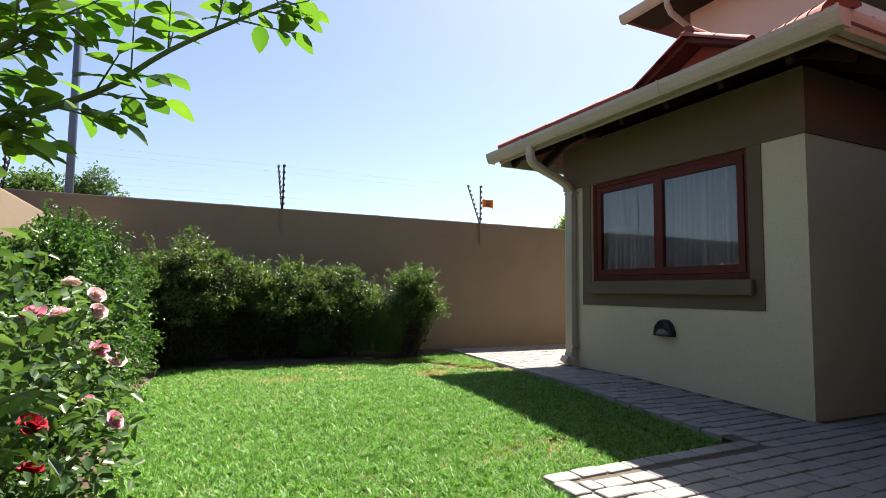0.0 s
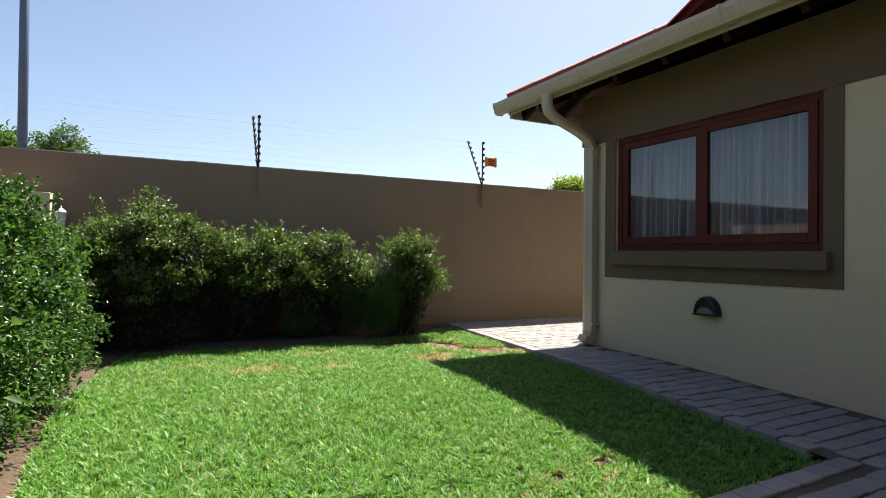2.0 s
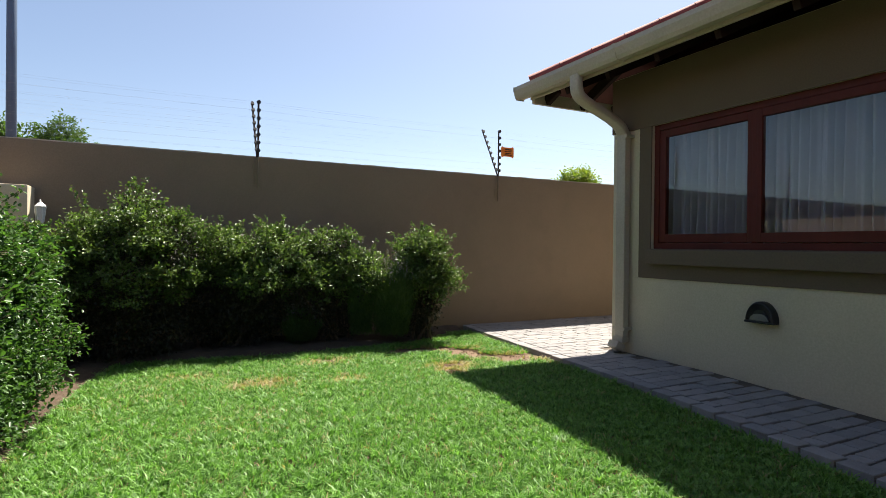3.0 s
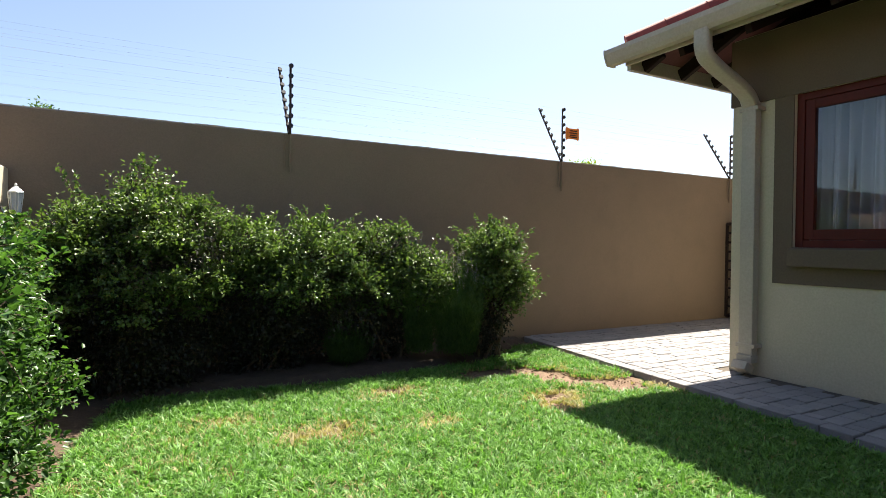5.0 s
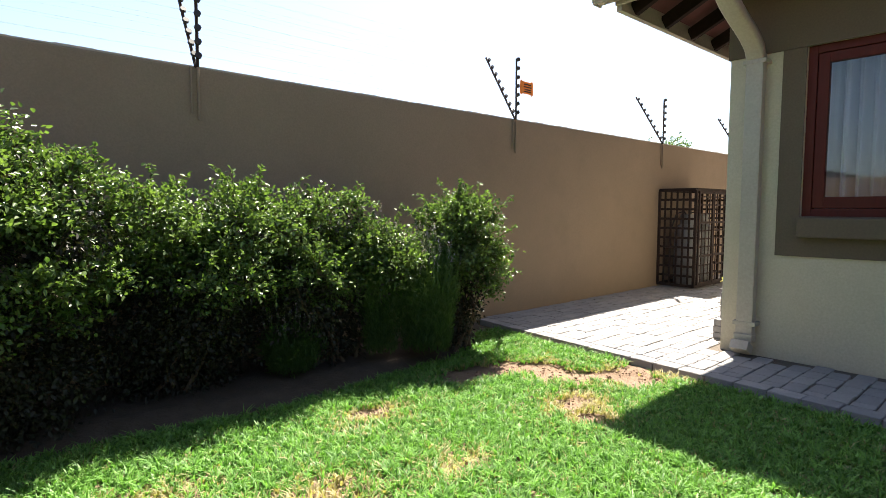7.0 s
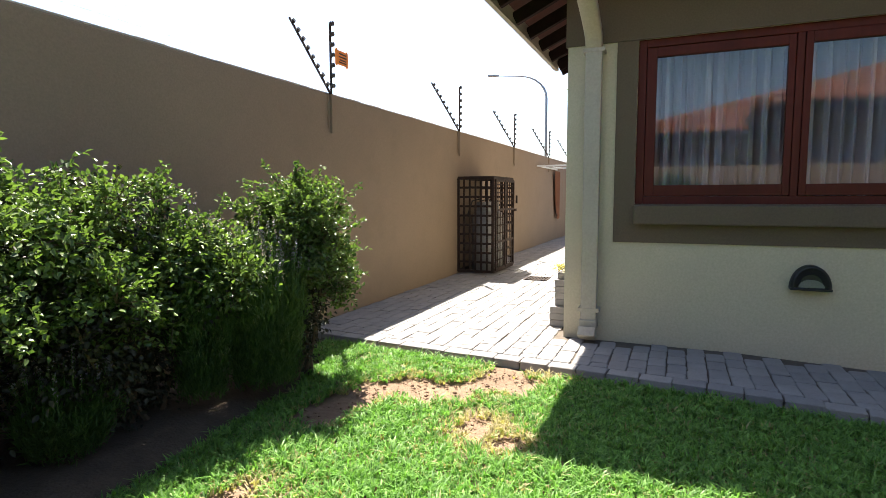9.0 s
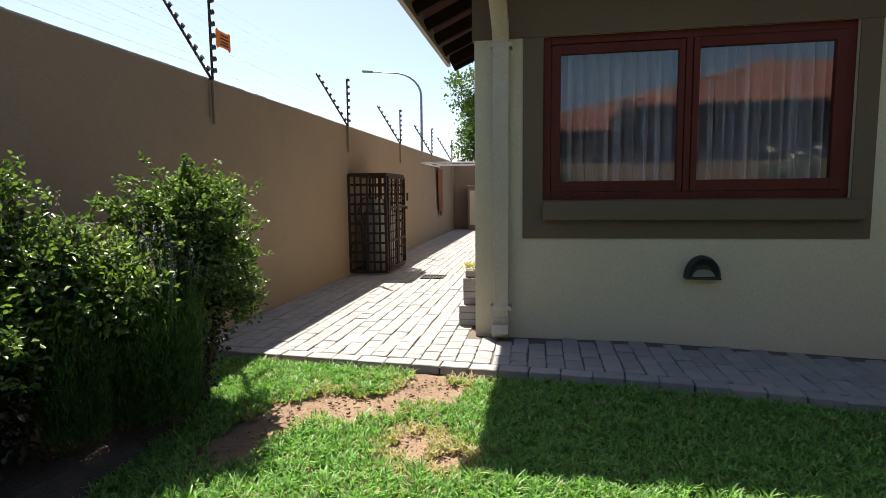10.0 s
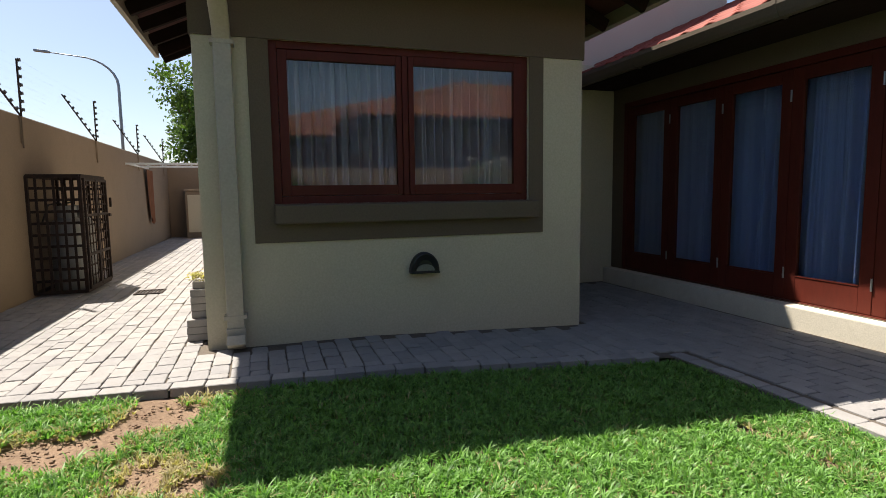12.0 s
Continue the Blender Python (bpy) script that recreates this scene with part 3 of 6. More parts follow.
def downpipe():
    d = thing("downpipe", (HX - 0.06, 6.0, 0.0), "beige square metal downpipe with a swan-neck", "downpipe")
    pts = [(EX + 0.05, 6.0, EZ + 0.02), (EX + 0.05, 6.0, EZ - 0.13), (EX + 0.12, 6.0, EZ - 0.21), (HX - 0.15, 6.0, 2.27), (HX - 0.07, 6.0, 2.16)]
    w, h = 0.058, 0.036
    bm = bmesh.new()
    rings = []
    P = [Vector(p) for p in pts]
    for _ in range(2):
        P = [P[0]] + [q for a, b in zip(P, P[1:]) for q in (a.lerp(b, 0.25), a.lerp(b, 0.75))] + [P[-1]]
    for i, p in enumerate(P):
        t = (P[min(i + 1, len(P) - 1)] - P[max(i - 1, 0)]).normalized()
        n = t.cross(Vector((0, 1, 0))).normalized()
        rings.append([bm.verts.new(p + Vector((0, a * w, 0)) + n * b * h) for a, b in ((-1, -0.8), (-0.8, -1), (0.8, -1), (1, -0.8), (1, 0.8), (0.8, 1), (-0.8, 1), (-1, 0.8))])
    for a, b in zip(rings, rings[1:]):
        for k in range(8):
            bm.faces.new((a[k], a[(k + 1) % 8], b[(k + 1) % 8], b[k]))
    part("swan_neck", bm, M_GUTTER, d, "", True)
    part("pipe", boxed(HX - 0.104, HX - 0.032, 6.0 - w, 6.0 + w, 0.13, 2.18, bevel=0.008), M_GUTTER, d)
    shoe = bmesh.new()
    box(shoe, HX - 0.12, HX - 0.03, 6.0 - w - 0.006, 6.0 + w + 0.006, 0.10, 0.16, 0.006)
    box(shoe, -0.055, 0.055, -w - 0.004, w + 0.004, -0.035, 0.035, 0.006, turn=pose(HX - 0.135, 6.0, 0.065, 0, 30, 0))
    part("shoe", shoe, M_GUTTER, d)
    for z in (2.12, 0.22):
        part("bracket", boxed(HX - 0.108, HX - 0.001, 6.0 - w - 0.02, 6.0 + w + 0.02, z, z + 0.03, bevel=0.003), M_GUTTER, d)
    return d


downpipe()

# ---- wing roof: hipped below, gablet above ----
EXT = EX + 0.055                     # foot of the tiles, over the gutter
PITCH = math.atan(0.46)
RZ = EZ + 0.105                      # roof plane's height at the eave edge
RY = (EY0 + EY1) / 2                # ridge line
GX = 5.33                           # gablet plane
TK = math.tan(PITCH)
RIDGE_Z = RZ + (EY1 - RY) * TK


def slab(name, pts, label, thick=0.05, mat=None):
    """A roof deck under the tiles."""
    bm = bmesh.new()
    up = [bm.verts.new(p) for p in pts]
    lo = [bm.verts.new((p[0], p[1], p[2] - thick)) for p in pts]
    bm.faces.new(up)
    bm.faces.new(lo[::-1])
    n = len(pts)
    for k in range(n):
        bm.faces.new((up[k], lo[k], lo[(k + 1) % n], up[(k + 1) % n]))
    bmesh.ops.recalc_face_normals(bm, faces=bm.faces[:])
    return structure(name, bm, mat or M_DECK, label, "roof")


gz = RZ + (GX - EXT) * TK
D_ = 0.02
slab("roof_wing_front", [(EXT, EY0, RZ - D_), (EXT, EY1, RZ - D_), (GX + 0.02, EY1 - (GX - EXT), gz - D_), (GX + 0.02, EY0 + (GX - EXT), gz - D_)], "red tiled hip end of the wing roof")
NZ = RZ + (EY1 - 6.25) * TK - D_
slab("roof_wing_north", [(EXT, EY1, RZ - D_), (NEND, EY1, RZ - D_), (NEND, 6.25, NZ), (12.0, 6.25, NZ), (12.0, RY, RIDGE_Z - D_), (GX - 0.25, RY, RIDGE_Z - D_), (GX - 0.25, EY1 - (GX - EXT) - 0.0, gz - D_)], "red tiled side slope of the wing roof")
slab("roof_wing_south", [(EXT, EY0, RZ - D_), (12.0, EY0, RZ - D_), (12.0, RY, RIDGE_Z - D_), (GX - 0.25, RY, RIDGE_Z - D_), (GX - 0.25, EY0 + (GX - EXT), gz - D_)], "red tiled patio slope of the wing roof")
gb = bmesh.new()
for x in (GX, GX + 0.1):
    gb.faces.new([gb.verts.new(p) for p in ((x, EY0 + (GX - EXT), gz - 0.05), (x, EY1 - (GX - EXT), gz - 0.05), (x, RY, RIDGE_Z - 0.06))])
structure("gablet_face", gb, M_TILE_R, "dark red gablet face above the hip", "gable")

TILE_W, TILE_L = 0.30, 0.345


def tile_mesh():
    """One rolled concrete tile: x across, y up the slope, with a lip at the foot."""
    prof = [(-0.5, 0.004), (-0.36, 0.022), (-0.22, 0.030), (-0.08, 0.022), (0.06, 0.006), (0.28, 0.0), (0.5, 0.006)]
    v, f = [], []
    for y, dz in ((0.0, 0.014), (TILE_L * 1.12, 0.0)):
        v += [(u * TILE_W * 1.01, y, h + dz) for u, h in prof]
    v += [(u * TILE_W * 1.01, 0.0, h) for u, h in prof]
    n = len(prof)
    for k in range(n - 1):
        f.append((k, k + 1, n + k + 1, n + k))
        f.append((2 * n + k, 2 * n + k + 1, k + 1, k))
    return v, f


TV, TF = tile_mesh()


def far_tile():
    """A bold double-rolled tile of the older roof next door."""
    prof = [(k / 12 - 0.5, 0.036 * (1 + math.cos(4 * math.pi * k / 12))) for k in range(13)]
    v, f = [], []
    for y, dz in ((0.0, 0.065), (TILE_L * 1.12, 0.0)):
        v += [(u * TILE_W, y, h + dz) for u, h in prof]
    v += [(u * TILE_W, 0.0, h - 0.01) for u, h in prof]
    n = len(prof)
    for k in range(n - 1):
        f.append((k, k + 1, n + k + 1, n + k))
        f.append((2 * n + k, 2 * n + k + 1, k + 1, k))
    return v, f


TVF = far_tile()
tile_data = bpy.data.meshes.new("roof_tile")
tile_data.from_pydata(TV, [], TF)
tile_data.materials.append(M_TILE)
tile_data.shade_smooth()


def slope_matrix(origin, u, up):
    """A frame on a roof plane: x along the eave, y up the slope."""
    u, up = Vector(u).normalized(), Vector(up).normalized()
    n = u.cross(up)
    m = Matrix((u, up, n)).transposed().to_4x4()
    m.translation = Vector(origin)
    return m


def lay_tiles(m, wide, high, inside, parent=None, name="roof_tiles", rng=None, shape=None, mat=None, cut=None):
    """Tiles over one slope: objects of their own under parent's slope, or one joined mesh."""
    spots = [(c * TILE_W + TILE_W / 2, r * TILE_L - 0.03) for r in range(int(high / TILE_L) + 1) for c in range(int(wide / TILE_W) + 1)]
    spots = [(a, b) for a, b in spots if inside(a, b + TILE_L * 0.5)]
    if parent is not None:
        for a, b in spots:
            data = tile_data
            if cut is not None and (a - TILE_W / 2 < (b + TILE_L * 1.12) * cut or a + TILE_W / 2 > wide - (b + TILE_L * 1.12) * cut):
                # sawn along the hip
                v = [(min(max(a + x, (b + y) * cut), wide - (b + y) * cut) - a, y, z) for x, y, z in TV]
                data = bpy.data.meshes.new("roof_tile")
                data.from_pydata(v, [], TF)
                data.materials.append(M_TILE)
                data.shade_smooth()
            ob = new("roof_tile", data)
            ob.parent = parent
            ob.matrix_local = Matrix.Translation(-wloc(parent)) @ m @ Matrix.Translation((a, b, 0.0)) @ Matrix.Rotation(rng.uniform(-0.008, 0.008), 4, "Z")
        return
    tv, tf = shape or (TV, TF)
    base = np.array(tv)
    M = np.array(m)
    vs = np.concatenate([base + np.array([a, b, 0]) for a, b in spots])
    vs = vs @ M[:3, :3].T + M[:3, 3]
    q = np.concatenate([np.array(tf) + k * len(tv) for k in range(len(spots))])
    return mesh_from_arrays(name, vs, q, mat or M_TILE_J, None, True)


c_, s_ = math.cos(PITCH), math.sin(PITCH)
trng = np.random.default_rng(7)
W_ = EY1 - EY0
front_m = slope_matrix((EXT, EY1, RZ), (0, -1, 0), (c_, 0, s_))
north_m = slope_matrix((12.0, EY1 + 0.04, RZ), (-1, 0, 0), (0, -c_, s_))
south_m = slope_matrix((EXT, EY0 + 0.05, RZ + 0.02), (1, 0, 0), (0, c_, s_))
front_roof = [o for o in scene.objects if o.name == "roof_wing_front"][0]
lay_tiles(front_m, W_, (GX - EXT) / c_, lambda a, b: b * c_ < a < W_ - b * c_ and b * c_ < GX - EXT, front_roof, rng=trng, cut=c_)
H_ = (EY1 - RY) / c_
far_n = lay_tiles(north_m, 8.3, H_, lambda a, b: b < H_ and (12.0 - a < NEND or b * c_ > EY1 - 6.25) and (12.0 - a) > EXT + min(b * c_, GX - 0.25 - EXT), None, "roof_tiles_north", mat=M_TILE_R)
for v in far_n.data.vertices:
    if v.co.y > EY1 - (GX - 0.25 - EXT):
        v.co.x = max(v.co.x, EXT + EY1 - v.co.y)
tagged(far_n, "red rolled concrete roof tiles on the yard slope", "roof tiles", "", "stuff")
far_s = lay_tiles(south_m, 8.3, H_, lambda a, b: b < H_ and a > min(b * c_, GX - 0.25 - EXT), None, "roof_tiles_south", mat=M_TILE_R)
for v in far_s.data.vertices:
    if v.co.y < EY0 + (GX - 0.25 - EXT):
        v.co.x = max(v.co.x, EXT + v.co.y - EY0)
tagged(far_s, "red rolled concrete roof tiles on the patio slope", "roof tiles", "", "stuff")


def ridge_run(name, a, b, label, mat=None, wide=0.115, skirt=0.0):
    """Half-round cappings lapped along a line, bedded down at both sides."""
    r = thing(name, a, label, "ridge")
    a, b = Vector(a), Vector(b)
    n = max(1, round((b - a).length / 0.34))
    d = (b - a) / n
    side = d.cross(Vector((0, 0, 1))).normalized()
    upv = side.cross(d).normalized()
    for k in range(n):
        bm = bmesh.new()
        rr = []
        for s, rad in ((0.0, wide), (1.08, wide * 0.93)):
            p = a + d * (k + s)
            rr.append([bm.verts.new(p + side * rad * math.cos(t) + upv * (rad * 0.8 * math.sin(t) - 0.02)) for t in (math.pi * j / 8 for j in range(9))])
            if skirt:
                rr[-1] = [bm.verts.new(rr[-1][0].co - upv * skirt)] + rr[-1] + [bm.verts.new(rr[-1][8].co - upv * skirt)]
        for j in range(len(rr[0]) - 1):
            bm.faces.new((rr[0][j], rr[0][j + 1], rr[1][j + 1], rr[1][j]))
        bm.faces.new(rr[0])
        part("ridge_tile", bm, mat or M_TILE, r, "", True)
    return r


ridge_run("hip_ridge", (EXT + 0.04, EY1 - 0.04, RZ + 0.085), (GX, EY1 - (GX - EXT), gz + 0.125), "red hip capping tiles", None, 0.085, 0.12)
ridge_run("hip_ridge", (EXT, EY0, RZ + 0.03), (GX, EY0 + (GX - EXT), gz + 0.03), "red hip capping tiles")
ridge_run("roof_ridge", (GX - 0.28, RY, RIDGE_Z + 0.03), (9.0, RY, RIDGE_Z + 0.03), "red ridge capping tiles")
ridge_run("verge_ridge", (GX - 0.26, EY1 - (GX - EXT), gz - 0.01), (GX - 0.26, RY, RIDGE_Z + 0.01), "stepped red verge tiles of the gablet", None, 0.075)
ridge_run("verge_ridge", (GX - 0.26, EY0 + (GX - EXT), gz - 0.01), (GX - 0.26, RY, RIDGE_Z + 0.01), "stepped red verge tiles of the gablet", None, 0.075)


# rafters that carry the overhang
def rafter(x0, y0, dx, dy, room):
    """One sloping dark rafter from the eave (x0, y0) in towards the wall, no longer than the room under the hip."""
    L = min(0.95, max(0.12, room / c_ - 0.06))
    bm = boxed(0.0, L, -0.025, 0.025, -0.11, 0.0, bevel=0.004)
    z = RZ - D_ - 0.055
    bm.transform(slope_matrix((x0, y0, z), (dx * c_, dy * c_, s_), Vector((dx * c_, dy * c_, s_)).cross(Vector((0, 0, 1))) * -1))
    return bm


end = boxed(0.0, 0.75, -0.02, 0.02, -0.16, 0.03, bevel=0.004)
end.transform(slope_matrix((NEND - 0.02, EY1 - 0.05, RZ - D_ - 0.055), (0, -c_, s_), Vector((0, -c_, s_)).cross(Vector((0, 0, 1))) * -1))
structure("eave_end_board", end, M_TIMBER, "dark-stained board closing the end of the eaves", "board")
for i in range(7):
    x = EX + 0.30 + i * 0.48
    r = part("rafter", rafter(x, EY1 - 0.05, 0, -1, x - EXT), M_TIMBER)
    tagged(r, "dark-stained sloping rafter under the eaves", "rafter", "eaves rafters")
for i in range(7):
    y = EY1 - 0.55 - i * 0.56
    r = part("rafter", rafter(EX + 0.15, y, 1, 0, min(EY1 - y, y - EY0)), M_TIMBER)
    tagged(r, "dark-stained sloping rafter under the eaves", "rafter", "eaves rafters")
for i in range(5):
    r = part("rafter", rafter(EX + 0.55 + i * 0.56, EY0 + 0.15, 0, 1, EX + 0.55 + i * 0.56 - EXT), M_TIMBER)
    tagged(r, "dark-stained sloping rafter under the eaves", "rafter", "eaves rafters")

# ---- main house: patio doors, low roof, upper storey ----
DY = 1.36
DX0, DX1 = 2.55, 6.50
DZ0, DZ1 = 0.09, 2.20
md = bmesh.new()
box(md, 2.32, DX0, DY - T, DY, -0.3, 2.6)
box(md, DX1, 6.72, DY - T, DY, -0.3, 2.6)
box(md, DX0, DX1, DY - T, DY, DZ1, 2.6)
box(md, DX0, DX1, DY - T, DY, -0.3, DZ0)
structure("wall_patio", md, M_TAUPE, "taupe plastered wall around the patio doors", "wall")
structure("wall_patio_end", boxed(6.72, 6.94, DY - T, HY0 - 0.016, -0.3, 2.7), M_CREAM, "cream plastered wall closing the patio", "wall")
structure("wall_house_west", boxed(2.32, 2.54, -5.0, DY - T, -0.3, 2.6), M_CREAM, "cream plastered house wall", "wall")
structure("wall_room_back", boxed(2.54, 6.9, -2.4, -2.2, -0.3, 2.6), M_ROOM, "plain back wall of the living room", "wall")
structure("floor_room", boxed(2.54, 6.9, -2.2, DY - T, 0.0, 0.08), M_STEP, "pale tiled living room floor", "floor")
structure("ceiling_room", boxed(2.54, 6.9, -2.2, DY - T, 2.5, 2.56), M_ROOM, "plain living room ceiling", "ceiling")
structure("wall_room_east", boxed(6.9, 7.1, -2.4, DY - T, -0.3, 2.6), M_ROOM, "plain end wall of the living room", "wall")
structure("door_step", boxed(2.4, 6.70, DY + 0.002, DY + 0.14, -0.16, 0.085, bevel=0.012), M_STEP, "worn cream plastered door step", "step")


def door_leaf(k, x0, x1):
    d = thing("door_%d" % k, ((x0 + x1) / 2, DY, DZ0), "closed glazed folding door of red-brown varnished timber", "door", "folding patio doors", "structure")
    s, y0, y1 = 0.105, DY - 0.075, DY - 0.03
    bm = bmesh.new()
    box(bm, x0, x0 + s, y0, y1, DZ0 + 0.01, DZ1 - 0.07, 0.005)
    box(bm, x1 - s, x1, y0, y1, DZ0 + 0.01, DZ1 - 0.07, 0.005)
    box(bm, x0 + s, x1 - s, y0, y1, DZ1 - 0.18, DZ1 - 0.07, 0.005)
    box(bm, x0 + s, x1 - s, y0, y1, DZ0 + 0.01, DZ0 + 0.22, 0.005)
    part("leaf_frame", bm, M_FRAME, d)
    g = part("pane", boxed(x0 + s - 0.005, x1 - s + 0.005, y0 + 0.02, y0 + 0.025, DZ0 + 0.215, DZ1 - 0.175), M_GLASS, d, "clear reflecting glass")
    g.visible_shadow = False
    part("glazing_bead", boxed(x0 + s, x1 - s, y1 - 0.01, y1 + 0.004, DZ0 + 0.222, DZ0 + 0.236, bevel=0.003), M_FRAME, d)
    for z in (DZ0 + 0.2, DZ1 - 0.35):
        part("hinge", tube(bmesh.new(), [(x0 + 0.001, y1 + 0.008, z), (x0 + 0.001, y1 + 0.008, z + 0.1)], 0.008), M_STEEL, d, "steel hinge")
    return d


n_leaf = 5
lw = (DX1 - DX0 - 0.12) / n_leaf
for k in range(n_leaf):
    door_leaf(k + 1, DX0 + 0.06 + k * lw + 0.003, DX0 + 0.06 + (k + 1) * lw - 0.003)
df = bmesh.new()
box(df, DX0, DX0 + 0.06, DY - 0.11, DY - 0.01, DZ0, DZ1, 0.004)
box(df, DX1 - 0.06, DX1, DY - 0.11, DY - 0.01, DZ0, DZ1, 0.004)
box(df, DX0 + 0.06, DX1 - 0.06, DY - 0.11, DY - 0.01, DZ1 - 0.065, DZ1, 0.004)
box(df, DX0 + 0.06, DX1 - 0.06, DY - 0.11, DY - 0.01, DZ0 - 0.003, DZ0 + 0.008)
structure("door_frame", df, M_FRAME, "red-brown varnished frame of the folding doors", "door frame")
rng = np.random.default_rng(5)
for x0 in (2.58, 3.92, 5.20):
    curtain("curtain", x0, DY - 0.17, 0.12, 2.3, "x", 1.42, 8, rng, "long pale blue curtain behind the patio doors")

# low roof over the patio doors
LE_Y, LE_Z, L_TOP = 1.92, 2.40, -1.2
lk = math.tan(radians(24))
slab("roof_main_low", [(2.0, LE_Y, LE_Z + 0.1), (7.5, LE_Y, LE_Z + 0.1), (7.5, L_TOP, LE_Z + 0.1 + (LE_Y - L_TOP) * lk), (2.0, L_TOP, LE_Z + 0.1 + (LE_Y - L_TOP) * lk)], "red tiled roof over the patio doors", 0.06)
lc, ls = math.cos(math.atan(lk)), math.sin(math.atan(lk))
low_m = slope_matrix((7.2, LE_Y + 0.05, LE_Z + 0.12), (-1, 0, 0), (0, -lc, ls))
lt = lay_tiles(low_m, 5.1, 3.3, lambda a, b: True, None, "roof_tiles_low", mat=M_TILE_R)
tagged(lt, "red rolled concrete roof tiles over the patio", "roof tiles", "", "stuff")
# shade is in this gutter's colour
gutter("roof_gutter", [(7.15, LE_Y + 0.01, LE_Z - 0.02), (2.0, LE_Y + 0.01, LE_Z - 0.02)], "beige painted metal gutter above the patio doors, coloured dark for shade", M_GUTTER_SHADE)
structure("soffit_patio", boxed(2.05, 7.15, DY + 0.002, LE_Y - 0.03, LE_Z - 0.01, LE_Z + 0.02), M_TIMBER, "dark boarded soffit over the patio doors", "soffit")

# upper storey behind
UX0, UY0, UY1, UZ0, UZ1 = 7.30, -1.0, 6.46, 2.63, 5.39
ub = bmesh.new()
box(ub, UX0, 13.0, UY0, UY1, UZ0, UZ1 + 0.05)
structure("wall_upper_storey", ub, M_PINK, "pinkish plastered upper storey wall", "wall")
slab("roof_upper", [(UX0 - 0.7, UY0 - 0.7, UZ1 + 0.05), (UX0 - 0.7, UY1 + 0.7, UZ1 + 0.05), (10.1, UY1 - 2.2, UZ1 + 1.6), (10.1, UY0 + 2.2, UZ1 + 1.6)], "red tiled roof of the upper storey", 0.1)
slab("roof_upper_north", [(UX0 - 0.7, UY1 + 0.7, UZ1 + 0.05), (13.7, UY1 + 0.7, UZ1 + 0.05), (10.4, UY1 - 2.2, UZ1 + 1.6), (10.1, UY1 - 2.2, UZ1 + 1.6)], "red tiled roof of the upper storey", 0.1)
gutter("roof_gutter", [(UX0 - 0.68, UY1 + 0.72, UZ1 - 0.06), (UX0 - 0.68, UY0 - 0.7, UZ1 - 0.06)], "beige painted metal gutter of the upper storey")
so = boxed(UX0 - 0.66, UX0 - 0.002, UY0, UY1 + 0.66, UZ1 - 0.03, UZ1 - 0.003)
structure("soffit_upper", so, M_TIMBER, "dark soffit under the upper eaves", "soffit")
up = thing("downpipe", (UX0 - 0.4, UY1 - 0.3, UZ1 - 0.3), "beige downpipe under the upper eaves", "downpipe")
part("swan_neck", tube(bmesh.new(), [(UX0 - 0.74, UY1 - 0.2, UZ1 - 0.04), (UX0 - 0.74, UY1 - 0.2, UZ1 - 0.16), (UX0 - 0.66, UY1 - 0.2, UZ1 - 0.27), (UX0 - 0.06, UY1 - 0.2, UZ1 - 0.5), (UX0 - 0.05, UY1 - 0.2, UZ1 - 1.0)], 0.045, 10), M_GUTTER, up)
part("pipe", tube(bmesh.new(), [(UX0 - 0.05, UY1 - 0.2, UZ1 - 1.0), (UX0 - 0.05, UY1 - 0.2, 3.2)], 0.045, 10), M_GUTTER, up)


